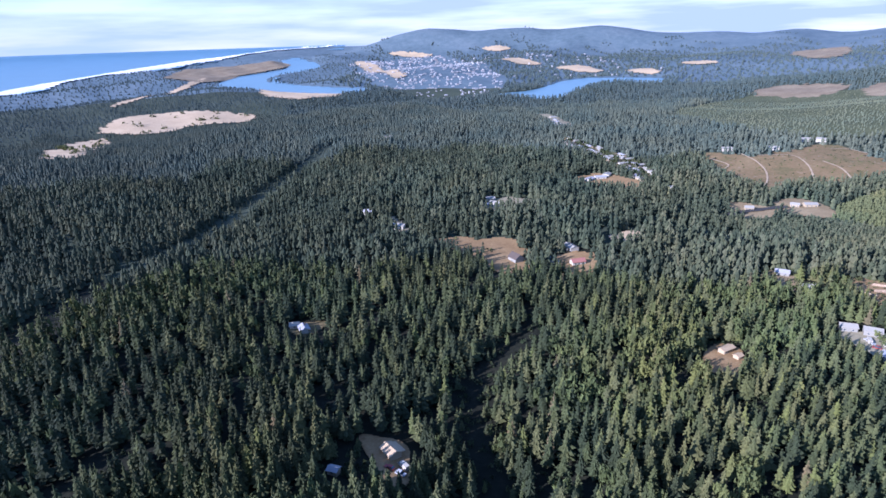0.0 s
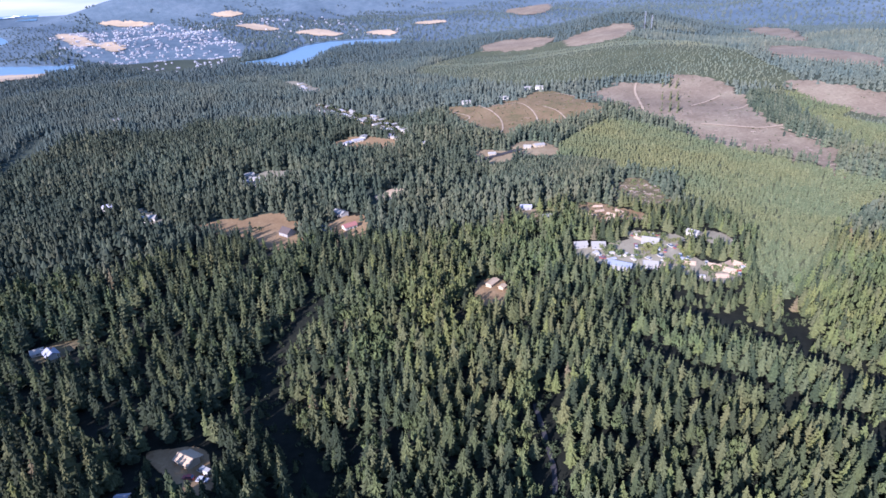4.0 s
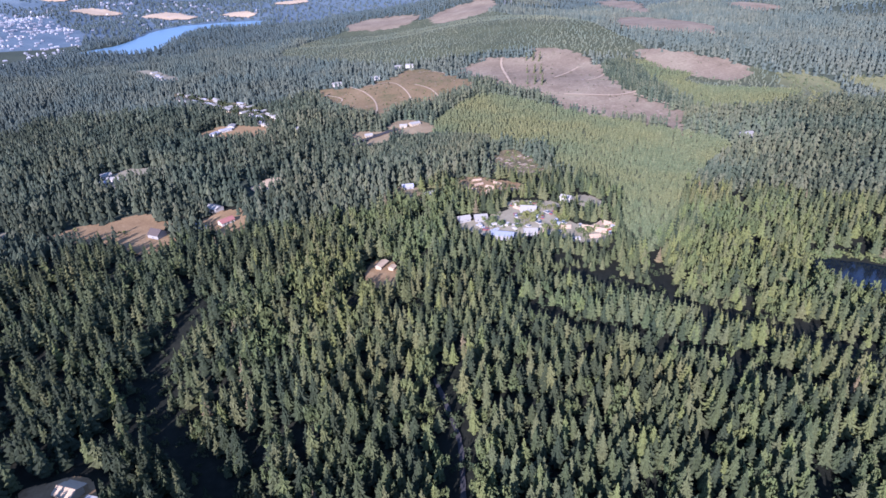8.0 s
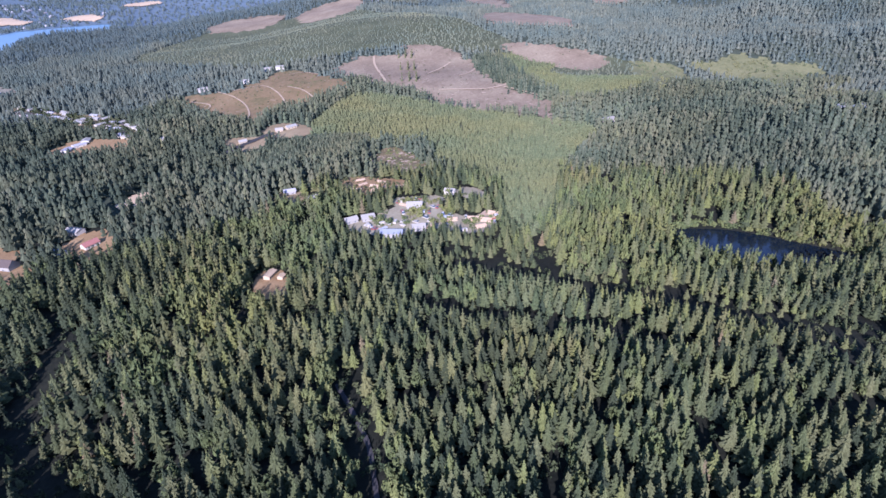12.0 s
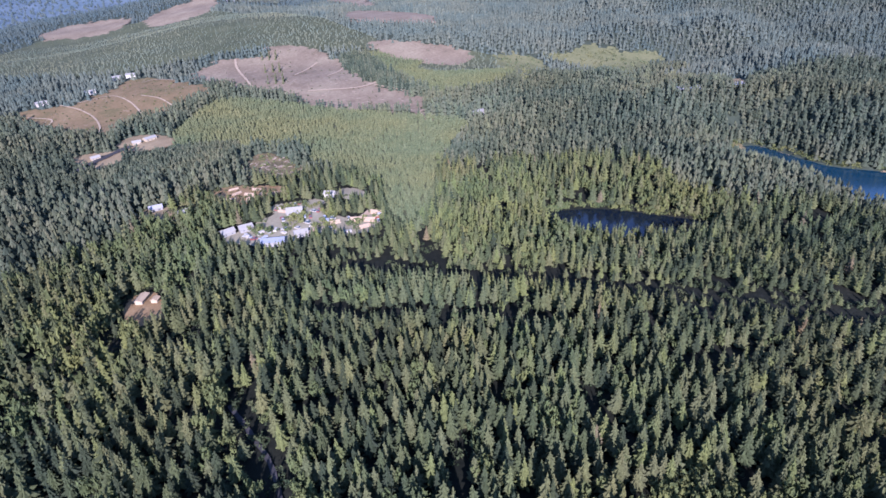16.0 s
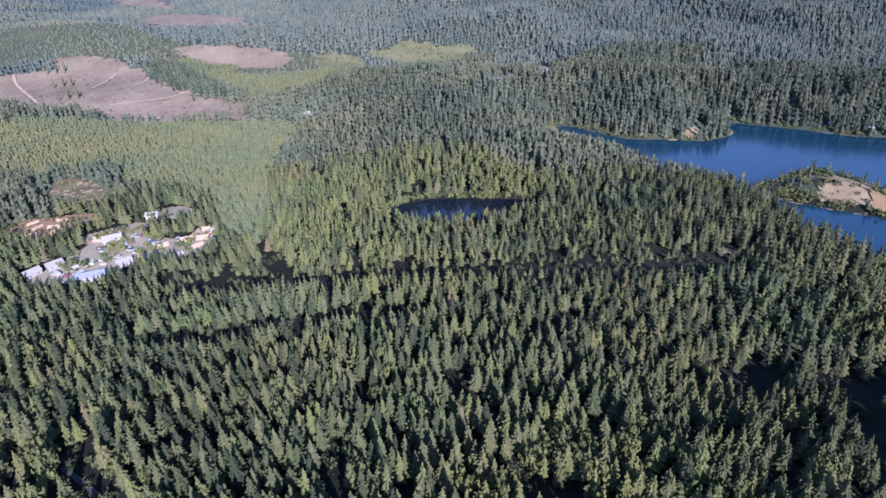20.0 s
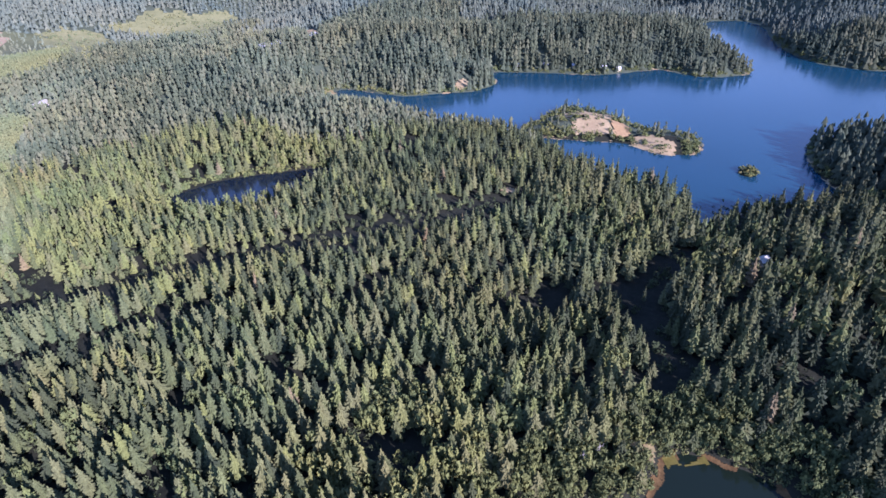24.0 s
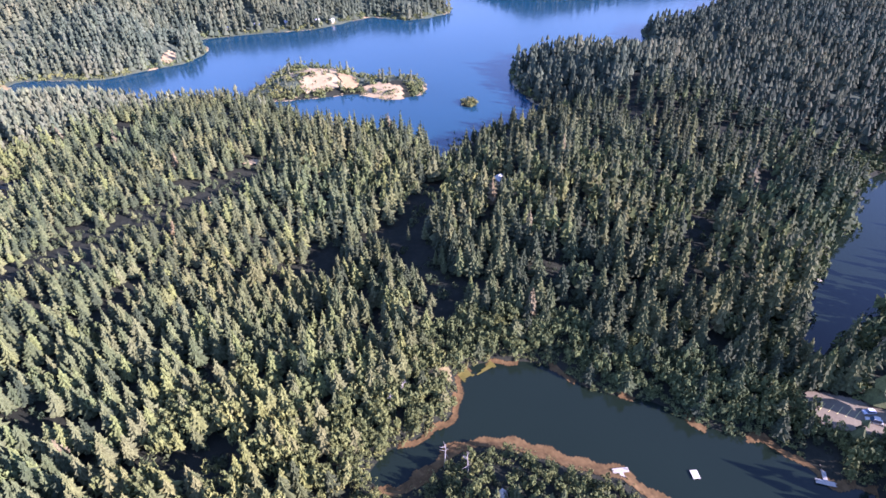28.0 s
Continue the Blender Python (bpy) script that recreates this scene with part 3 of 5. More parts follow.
# young plantations, with small trees close together
YOUNG = {
    'young_a': [(284, 532), (341, 539), (394, 471), (361, 442), (308, 437), (278, 486)],
    'young_b': [(360, 524), (496, 609), (530, 481), (544, 340), (534, 282), (435, 253), (304, 198), (304, 223), (355, 270), (372, 353), (403, 397)],
    'young_c': [(482, 1254), (794, 1532), (1043, 1205), (883, 715), (787, 581), (697, 729), (614, 802), (521, 893)],
    'young_d': [(782, 566), (866, 404), (721, 318), (634, 375), (732, 530)],
}
YOUNG = {k: smooth_outline(v) for k, v in YOUNG.items()}
for key, poly in YOUNG.items():
    sheet("clearing_" + key, poly, 6, lambda x, y: over(x, y) - 0.12, M_BRUSH, "green brush between young planted conifers", "undergrowth")


def curve(pts, steps=8):
    """An open curve through points."""
    p = np.array(pts, float)
    p = np.vstack([2 * p[0] - p[1], p, 2 * p[-1] - p[-2]])
    out = []
    for i in range(1, len(p) - 2):
        a, b, c, d = p[i - 1 : i + 3]
        for k in range(steps):
            t = k / steps
            out.append(0.5 * (2 * b + (c - a) * t + (2 * a - 5 * b + 4 * c - d) * t * t + (3 * b - a - 3 * c + d) * t ** 3))
    return np.array(out + [p[-2]])


def from_line(line, x, y, reach=60.0):
    """Distance from an open line."""
    out = np.full(np.shape(x), reach)
    lo, hi = line.min(0) - reach, line.max(0) + reach
    near = np.where((x > lo[0]) & (x < hi[0]) & (y > lo[1]) & (y < hi[1]))[0]
    px, py = x[near], y[near]
    d = np.full(px.shape, 1e9)
    for (ax, ay), (bx, by) in zip(line[:-1], line[1:]):
        ex, ey = bx - ax, by - ay
        t = np.clip(((px - ax) * ex + (py - ay) * ey) / (ex * ex + ey * ey + 1e-9), 0, 1)
        d = np.minimum(d, np.hypot(px - ax - t * ex, py - ay - t * ey))
    out[near] = np.minimum(d, reach)
    return out


def ribbon(name, line, width, material, label, category="road"):
    """A road or track laid over the ground."""
    t = np.gradient(line, axis=0)
    nrm = np.stack([-t[:, 1], t[:, 0]], -1) / (np.linalg.norm(t, axis=1)[:, None] + 1e-9)
    wob = 1 + 0.18 * np.sin(np.arange(len(line)) * 1.9)[:, None]
    cols = [line + nrm * width * k * wob for k in (-0.5, -0.2, 0.2, 0.5)]
    p = np.stack(cols, 1).reshape(-1, 2)
    z = ground_z(p[:, 0], p[:, 1]) + 0.45 + 0.0018 * np.hypot(p[:, 0], p[:, 1])
    n = len(line)
    i, j = np.meshgrid(np.arange(n - 1), np.arange(3), indexing="ij")
    quads = np.stack([i * 4 + j, (i + 1) * 4 + j, (i + 1) * 4 + j + 1, i * 4 + j + 1], -1).reshape(-1, 4)[:, ::-1]
    return tagged(mesh_object(name, np.column_stack([p, z]), quads, material, True), label, category, kind="structure")


LINES = {k: curve(v) for k, v in STRIPS.items()}
ribbon("road_lane", LINES["lane"], 2.0, M_ASPHALT, "narrow shaded lane between trees")
ribbon("road_highway", LINES["highway"], 8, M_ASPHALT, "grey two-lane highway between trees", "road")
ribbon("road_highway_b", LINES["highway_b"], 7, M_ASPHALT, "grey two-lane highway between trees", "road")
for key, pts in TRACKS.items():
    ribbon("road_" + key, curve(pts), 2.0 if key in "track_f track_g track_h track_i track_j" else 3.2, M_TRACK, "pale dirt logging track")

# forest
rng = np.random.default_rng(7)


def cone_tree(layers, sides, seed):
    g = np.random.default_rng(seed)
    verts, tris = [], []
    for k in range(layers):
        u = k / layers
        base = len(verts)
        verts.append((g.normal(0, 0.05), g.normal(0, 0.05), min(1.0, u + 1.25 / layers)))
        turn = g.random() * 6.28
        for s in range(sides):
            a = turn + 6.2832 * s / sides
            rr = (1 - u * 0.75) * (0.75 + 0.5 * g.random())
            verts.append((rr * math.cos(a), rr * math.sin(a), 0.08 + u + g.normal(0, 0.03)))
        tris += [(base, base + 1 + s, base + 1 + (s + 1) % sides) for s in range(sides)]
    return np.array(verts), np.array(tris)


def broadleaf(sprays, leaf, seed):
    """A lumpy broadleaf crown of many small leaf sprays."""
    g = np.random.default_rng(seed)
    lumps = g.normal(0, 1, (6, 3)) * (0.42, 0.42, 0.16) + (0, 0, 0.66)
    verts, tris = [], []
    for k in range(sprays):
        c = lumps[k % 6]
        d = g.normal(0, 1, 3)
        d /= np.linalg.norm(d)
        p = c + d * (0.42, 0.42, 0.24) * (0.75 + 0.3 * g.random())
        side = np.cross(d, (0.3, 0.2, 1.0)) + g.normal(0, 0.35, 3)
        over_it = np.cross(side, d) + g.normal(0, 0.35, 3)
        turn = g.random() * 6.28
        for s in range(3):
            a = turn + 2.094 * s
            q = math.cos(a) * side + math.sin(a) * over_it
            verts.append(p + leaf * 1.5 * q * (1, 1, 0.6))
        tris.append((3 * k, 3 * k + 1, 3 * k + 2))
    return np.array(verts), np.array(tris)


def stand(name, kinds, x, y, z, height, radius, tint, material, label, category="trees"):
    """Many trees joined into one mesh."""
    pick = rng.integers(0, len(kinds), len(x))
    spin = rng.random(len(x)) * 6.2832
    V, F, T, at = [], [], [], 0
    for k, (bv, bf) in enumerate(kinds):
        m = np.where(pick == k)[0]
        if not len(m):
            continue
        c, s = np.cos(spin[m])[:, None], np.sin(spin[m])[:, None]
        lean = rng.normal(0, 0.02, (2, len(m)))[:, :, None]
        vx = (bv[:, 0] * c - bv[:, 1] * s) * radius[m, None] + x[m, None] + lean[0] * bv[:, 2] * height[m, None]
        vy = (bv[:, 0] * s + bv[:, 1] * c) * radius[m, None] + y[m, None] + lean[1] * bv[:, 2] * height[m, None]
        vz = bv[:, 2] * height[m, None] + z[m, None]
        V.append(np.stack([vx, vy, vz], -1).reshape(-1, 3))
        F.append((bf[None] + (at + np.arange(len(m)) * len(bv))[:, None, None]).reshape(-1, 3))
        T.append(np.repeat(tint[m], len(bv)))
        at += len(m) * len(bv)
    ob = mesh_object(name, np.concatenate(V), np.concatenate(F), material)
    layer = ob.data.attributes.new("tint", "FLOAT", "POINT")
    layer.data.foreach_set("value", np.concatenate(T).astype(np.float32))
    return tagged(ob, label, category, kind="stuff")


def scatter(r0, r1, b0, b1, spacing):
    """Jittered points of a ring sector, on land that is not open."""
    x, y = np.meshgrid(np.arange(-1.6 * r1, 1.6 * r1, spacing), np.arange(-1.6 * r1, 1.6 * r1, spacing * 0.87), indexing="ij")
    x = x + (np.arange(x.shape[1]) % 2) * spacing / 2
    x, y = (x + rng.uniform(-0.47, 0.47, x.shape) * spacing).ravel(), (y + rng.uniform(-0.47, 0.47, y.shape) * spacing).ravel()
    x, y = 0.94 * x - 0.342 * y, 0.342 * x + 0.94 * y
    r, b = np.hypot(x, y), np.degrees(np.arctan2(-x, y))
    r = r * (1 + 0.1 * np.clip((r - 120) / 200, 0, 1) * wobble(x / 7, y / 7))  # the rings meet in uneven edges
    m = (r > r0) & (r < r1) & (((b - b0) % 360) < (b1 - b0))
    x, y = x[m], y[m]
    free = np.ones(len(x), bool)
    for key in LEVEL:
        free &= water_distance(key, x, y, 10) > (0.6 if key in ("lake", "arm", "pond") else 2.0)
    for key, poly in CLEAR.items():
        edge = open_edge(key, x, y, 30)
        ragged = 9.0 if key[:3] in ("cut", "fie", "sho", "gol", "scr") else 3.0 if key[:4] == "yard" else 0.0
        free &= (edge > 0.5) | ((edge > -ragged) & (rng.random(len(x)) < 0.3 * (1 + edge / max(ragged, 1))))
    for key, line in LINES.items():
        room = ROOMY.get(key, 0.36)
        free &= from_line(line, x, y) > WIDTH[key] * (room + 0.16 * np.sin(x / 5.0) * np.sin(y / 7.0))
    free &= outside(TOWN, x, y, 20) > 5
    for hx, hy, room in ROOMS:
        free &= np.hypot(x - hx, y - hy) > room
    island = outside(SHORE["island"], x, y, 10)
    free &= (island > 0) | (rng.random(len(x)) < 0.35)
    holes = 0.5 * np.sin(x / 6.3 + 2 * np.sin(y / 8.1)) + 0.5 * np.sin(y / 5.2 + 2 * np.sin(x / 7.7))
    wide = 0.5 * np.sin(x / 15 + 2 * np.sin(y / 21)) + 0.5 * np.sin(y / 13 + 2 * np.sin(x / 18))
    gap = ((wide > 0.88) & (np.hypot(x, y) < 700)) | ((holes > 0.74) & (np.hypot(x, y) < 900))
    for poly in YOUNG.values():
        gap &= outside(poly, x, y, 10) > 0
    free &= (rng.random(len(x)) > 0.05) & ~gap
    return x[free], y[free]


def near_bank(x, y):
    """True on the side of the cove that the hovering point stands on."""
    r = np.hypot(x, y)
    return water_distance("cove", x * (1 + 9 / r), y * (1 + 9 / r), 60) < water_distance("cove", x, y, 60)


SUNNY = ("home_a", "home_b", "home_c", "yard")  # yards that stay in the sun


def headroom(x, y):
    """How tall a tree may stand at the near edge of open ground, water and houses."""
    r = np.hypot(x, y)
    steep = (EYE_Z - 6) / r
    cap = np.full(len(x), 99.0)
    for step in (4, 9, 15, 22, 30, 40, 52):
        ox, oy = x * (1 + step / r), y * (1 + step / r)
        free = np.where(r > 380, 7.5, 6.0) + step * steep
        for key, poly in CLEAR.items():
            cap = np.where(outside(poly, ox, oy, 3) < -1, np.minimum(cap, free), cap)
        for key in ("cove", "arm", "pond"):
            cap = np.where(outside(SHORE[key], ox, oy, 3) < 0, np.minimum(cap, free + (7 if key == "arm" else 0)), cap)
        if step < 30:
            for hx, hy in HOMES:
                cap = np.where(np.hypot(ox - hx, oy - hy) < 5, np.minimum(cap, free), cap)
        ox, oy = x - TO_SUN.x * step, y - TO_SUN.y * step
        for key in SUNNY:
            cap = np.where(outside(CLEAR[key], ox, oy, 3) < -1, np.minimum(cap, 3 + 0.4 * step), cap)
    return cap


def wood(name, kinds, ring, spacing, size, slender, label, material=M_FIR, only_young=False):
    x, y = scatter(*ring, spacing)
    if ring[0] < 800:
        old_dimmed = (y > 0) / (1 + np.exp((x - 20 - 0.4 * y) / 60)) + 1 / (1 + np.exp((y + 115) / 25))
        thick = rng.random(len(x)) > 0.36 * old_dimmed
        x, y = x[thick], y[thick]
    young = np.zeros(len(x), bool)
    for poly in YOUNG.values():
        young |= outside(poly, x, y, 10) < 0
    dark = outside(YOUNG["young_a"], x, y, 10) < 0
    if only_young:
        x, y, dark, young = x[young], y[young], dark[young], young[young]
    z = ground_z(x, y) - 0.3
    grove = 0.5 + 0.25 * np.sin(x / 61 + 2 * np.sin(y / 83)) + 0.25 * np.sin(y / 47 + 1.5 * np.sin(x / 71))
    h = size * (0.68 + 0.26 * grove + rng.normal(0, 0.1, len(x)).clip(-0.25, 0.4))
    old_dimmed = (y > 0) / (1 + np.exp((x - 20 - 0.4 * y) / 60)) + 1 / (1 + np.exp((y + 115) / 25))  # older, taller, more open stands
    h = h * (1 + 0.28 * old_dimmed)
    h = h * (1 + 0.1 * np.sin(x / 7.9 + np.sin(y / 11)) * np.sin(y / 9.3))
    slim = slender * rng.uniform(0.82, 1.18, len(x)) * (size / h.clip(0.45 * size)) ** 0.4
    tint = np.clip(0.16 + 0.28 * grove + rng.normal(0, 0.2, len(x)), 0, 0.8)
    # tint lowered there: shade away from the sun line, put into the needles
    tint = np.clip(tint - 0.19 * old_dimmed, 0, 0.8)
    tint = np.where(rng.random(len(x)) < 0.005, 0.97, tint)  # a few rusty, dying trees
    for key in ("valley", "gully", "ravine", "hollow", "notch", "gap_a", "gap_b", "gap_c", "gap_d"):  # low trees along the dips
        near = np.clip(from_line(LINES[key], x, y) / (0.62 * WIDTH[key]), 0, 1)
        low = 0.28 if key in ("valley", "gully") else 0.42
        h = h * (low + (1 - low) * near ** (6 if key == "valley" else 2))
    for key in ("island", "islet"):
        h = np.where(outside(SHORE[key], x, y, 10) < 0, h * (0.6 if key == "island" else 0.2), h)
    h = np.where((x < -450) & (y > 900), h * 0.6, h)
    h = np.where(young, h * 0.45, h)
    slim = np.where(young, slim * 1.35, slim)
    h = np.minimum(h, headroom(x, y) * rng.uniform(0.8, 1.15, len(x)) + 1.5)
    rad = h * slim
    rad = np.where(h < 0.5 * size, rad * 1.2, rad)
    if not LONE and name == "fir_forest_near":
        low_bank = near_bank(x, y) & (water_distance("cove", x, y, 30) < 24)
        order = np.argsort(np.hypot(x, y) + np.where(y > 60, -35, 0) + np.where(low_bank, 999, 0))[:300]
        LONE.extend((round(float(x[i]), 2), round(float(y[i]), 2), round(float(h[i]), 2), round(float(rad[i]), 2)) for i in order)
        keep = np.ones(len(x), bool)
        keep[order] = False
        x, y, z, h, rad, tint, young, grove, dark = (v[keep] for v in (x, y, z, h, rad, tint, young, grove, dark))
    bank = water_distance("cove", x, y, 30)
    ashore = (bank > 4.5) | ~near_bank(x, y)
    x, y, z, h, rad, tint, young, grove, dark, bank = (v[ashore] for v in (x, y, z, h, rad, tint, young, grove, dark, bank))
    h, rad = np.where(bank < 24, h * (0.65 + 0.014 * bank.clip(0, 24)), h), np.where(bank < 24, rad * 0.9, rad)
    low_bank = near_bank(x, y) & (bank < 24)
    h = np.where(low_bank, np.minimum(h, 6 + 0.2 * bank), h)
    tint = np.where(low_bank | (from_line(LINES["lane"], x, y) < 14), tint + 0.3, tint).clip(0, 0.97)
    leafy = (rng.random(len(x)) < np.where(low_bank, 0.8, 0) + np.where((bank < 20) | (from_line(LINES["lane"], x, y) < 13), 0.5, np.where(grove > 0.76, 0.4, 0.05))) & ~young & (len(kinds[0][0]) > 30)
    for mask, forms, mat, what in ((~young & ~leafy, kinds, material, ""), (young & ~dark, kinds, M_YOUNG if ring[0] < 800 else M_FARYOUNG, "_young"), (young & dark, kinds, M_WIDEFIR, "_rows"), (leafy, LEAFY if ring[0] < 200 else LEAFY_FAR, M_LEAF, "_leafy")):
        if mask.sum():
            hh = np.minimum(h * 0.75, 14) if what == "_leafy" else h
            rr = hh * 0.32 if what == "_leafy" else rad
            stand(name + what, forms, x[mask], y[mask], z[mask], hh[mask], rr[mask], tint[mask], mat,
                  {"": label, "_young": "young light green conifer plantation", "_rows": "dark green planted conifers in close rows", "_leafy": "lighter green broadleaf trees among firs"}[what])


def fir(whorls, arms, seed, under=True):
    """A conifer of unit height and radius: drooping roof-shaped boughs in whorls round a solid core, on a bare lower trunk."""
    g = np.random.default_rng(seed)
    verts, tris = [(0.02, 0.01, 0.98)], []
    sides = 6
    for s in range(sides):
        a = 6.2832 * s / sides
        verts.append((0.5 * math.cos(a), 0.5 * math.sin(a), 0.17 + 0.03 * g.random()))
    tris += [(0, 1 + s, 1 + (s + 1) % sides) for s in range(sides)]
    if under:
        base = len(verts)
        for z, r in ((-0.01, 0.07), (0.3, 0.06)):
            verts += [(r * math.cos(a), r * math.sin(a), z) for a in (0.0, 2.09, 4.19)]
        for s in range(3):
            n = (s + 1) % 3
            tris += [(base + s, base + n, base + 3 + n), (base + s, base + 3 + n, base + 3 + s)]
    lop = g.random() * 6.28
    for k in range(whorls):
        u = k / (whorls - 1)
        rad = min(1.0, ((1.05 - u) / 0.92) ** 0.85) * (0.84 + 0.26 * g.random())
        turn = g.random() * 6.28
        n = max(4, round(arms * (1 - 0.35 * u)))
        for s in range(n):
            z = 0.2 + 0.77 * u + g.normal(0, 0.015)
            a = turn + 6.2832 * s / n + g.normal(0, 0.22)
            ln = rad * (0.62 + 0.5 * g.random()) * (1 + 0.16 * math.cos(a - lop))
            w = (0.055 + 0.18 * ln) * (0.75 + 0.5 * g.random()) * (1.0 if under else 1.9)
            ca, sa = math.cos(a), math.sin(a)
            up = (0.075 - 0.03 * u) * (0.7 + 0.6 * g.random())
            tip = z - 0.05 * ln + 0.035 * g.random()
            base = len(verts)
            verts.append((0.1 * ln * ca, 0.1 * ln * sa, z + up))
            verts.append((0.62 * ln * ca - w * sa, 0.62 * ln * sa + w * ca, z - 0.03 - 0.03 * g.random()))
            verts.append((ln * ca, ln * sa, tip))
            verts.append((0.62 * ln * ca + w * sa, 0.62 * ln * sa - w * ca, z - 0.03 - 0.03 * g.random()))
            tris += [(base, base + 1, base + 2), (base, base + 2, base + 3)]
            if under:
                verts.append((0.3 * ln * ca, 0.3 * ln * sa, z - 0.06))
                tris += [(base + 1, base + 4, base + 2), (base + 2, base + 4, base + 3)]
    return np.array(verts), np.array(tris)


SPRUCE = [fir(9, 9, 80 + s) for s in range(12)]
FIR_NEAR = [fir(6, 6, s, False) for s in range(8)]
FIR_MID = [cone_tree(3, 5, 20 + s) for s in range(8)]
FIR_FAR = [cone_tree(2, 4, 40 + s) for s in range(5)]
FIR_EDGE = [cone_tree(2, 3, 60 + s) for s in range(4)]
FIR_LAST = [cone_tree(1, 4, 70 + s) for s in range(4)]
LEAFY = [broadleaf(180, 0.1, 100 + s) for s in range(4)]
LEAFY_FAR = [broadleaf(54, 0.13, 110 + s) for s in range(4)]

# houses and their room among the trees
SPOT = {
    'shed': (-26, 221), 'truck': (-20, 216), 'shed_small': (-49, 205), 'house_left': (-89, 335), 'house_left_b': (-96, 340),
    'barn': (59, 449), 'red_barn': (107, 440), 'cottage_b': (108, 471), 'mid_a': (56, 596), 'mid_b': (47, 591),
    'mid_c': (52, 613), 'lone': (260, 655), 'far_roof': (-96, 1080), 'left_a': (-74, 584), 'left_b': (-42, 534),
    'farm_a': (352, 568), 'farm_b': (366, 566), 'farm_c': (307, 569), 'hill_a': (399, 821), 'hill_b': (457, 807),
    'hill_c': (538, 834), 'hill_d': (523, 847), 'mobile': (160, 297), 'mobile_b': (163, 289), 'yard_a': (239, 313),
    'yard_b': (249, 306), 'yard_c': (282, 291), 'yard_blue': (243, 275), 'yard_d': (260, 266), 'yard_e': (248, 367),
    'yard_f': (244, 394), 'yard_g': (290, 240), 'yard_h': (317, 287), 'row_a': (695, 105), 'row_b': (700, 89),
    'row_c': (725, 52), 'ridge': (570, 289), 'edge': (572, 290), 'dot_a': (259, 660), 'cabin': (231, -198),
    'cabin_b': (226, -202), 'van': (22, -200), 'car_b': (25, -203), 'sandbluff': (533, -91), 'shack': (-433, 651),
    'tower_a': (1154, 1297), 'tower_b': (1168, 1287), 'hidden': (74, -73), 'boat_a': (661, -177), 'boat_b': (653, -208),
    'boat_c': (631, -268), 'boat_d': (626, -283), 'boat_e': (642, -238), 'dock_a': (61.4, -114), 'raft': (46.1, -133.3),
    'dock_b': (19.5, -166), 'dock_b2': (26.5, -174.5), 'dock_a2': (57.7, -112), 'pier': (77.5, -267.1), 'log': (118.7, -84.7),
    'head': (127.1, -100.1),
}
HOMES = [xy for k, xy in SPOT.items() if k[:4] not in ("dock", "raft", "log", "head", "pier", "boat", "van", "car_", "sand", "hidd")]
ROOMS = [(x, y, 8.0) for x, y in HOMES] + [(x - 8 * x / math.hypot(x, y), y - 8 * y / math.hypot(x, y), 6.0) for x, y in HOMES]
ROOMS += [(*xy, 3.0 if k[:4] == "boat" else 5.5) for k, xy in SPOT.items() if k[:4] in ("boat", "dock")]

TOWN = smooth_outline([(-376, 3034), (-427, 3765), (-54, 4087), (261, 3377), (224, 2230), (-72, 2146)])
FRONT = (-172, 45)
LONE = []
wood("fir_forest_near", SPRUCE, (60, 235, *FRONT), 5.2, 17.5, 0.24, "dense tall olive green firs and spruces")
wood("fir_forest_middle", FIR_NEAR, (235, 450, *FRONT), 5.2, 16, 0.235, "dense dark green conifer forest")
# the farther rings take needle colours that hold painted haze
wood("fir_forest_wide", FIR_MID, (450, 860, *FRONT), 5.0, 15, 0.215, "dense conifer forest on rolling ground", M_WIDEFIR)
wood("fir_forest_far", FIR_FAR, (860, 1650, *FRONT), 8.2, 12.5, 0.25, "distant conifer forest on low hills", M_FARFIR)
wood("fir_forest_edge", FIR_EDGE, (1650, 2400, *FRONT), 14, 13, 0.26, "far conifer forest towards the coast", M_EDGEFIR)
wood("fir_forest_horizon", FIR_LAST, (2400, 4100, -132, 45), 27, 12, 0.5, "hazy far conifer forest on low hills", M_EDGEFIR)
# out-of-view trees, added to cast shadows over the near forest
wood("fir_forest_unseen", FIR_MID, (12, 420, 45, 188), 8.5, 22, 0.17, "unseen conifer forest behind the eye that shades the near trees")
wood("plantation", FIR_MID, (235, 860, -80, 0), 4.2, 14, 0.2, "young light green conifer plantation", M_YOUNG, True)


# things
def paint(name, color, rough=0.7, spread=0.12, scale=1.2, metal=0.0):
    """Paint, siding or metal with stains at two scales."""
    m = Nodes(name, rough, 0.35)
    lo, hi = tuple(c * (1 - spread) for c in color), tuple(min(1, c * (1 + spread)) for c in color)
    a = m.ramp(m.noise(scale, 5), [(0.3, lo), (0.7, hi)])
    m.color(m.mix(0.35, a, m.ramp(m.noise(scale * 9, 3), [(0.3, lo), (0.7, hi)])))
    m.bsdf.inputs["Metallic"].default_value = metal
    return m.mat


M_WHITE = paint("white_siding", (0.400, 0.374, 0.310), 0.6)
M_CREAM = paint("cream_siding", (0.360, 0.294, 0.193), 0.7)
M_GREYW = paint("grey_siding", (0.240, 0.233, 0.207), 0.7)
M_TAN = paint("tan_metal_roofing", (0.400, 0.301, 0.184), 0.6)
M_BROWN = paint("brown_shingles", (0.08, 0.062, 0.05), 0.9)
M_RED = paint("red_metal_roofing", (0.3, 0.13, 0.1), 0.6)
M_BLUE = paint("blue_grey_metal_roofing", (0.2, 0.22, 0.25), 0.5)
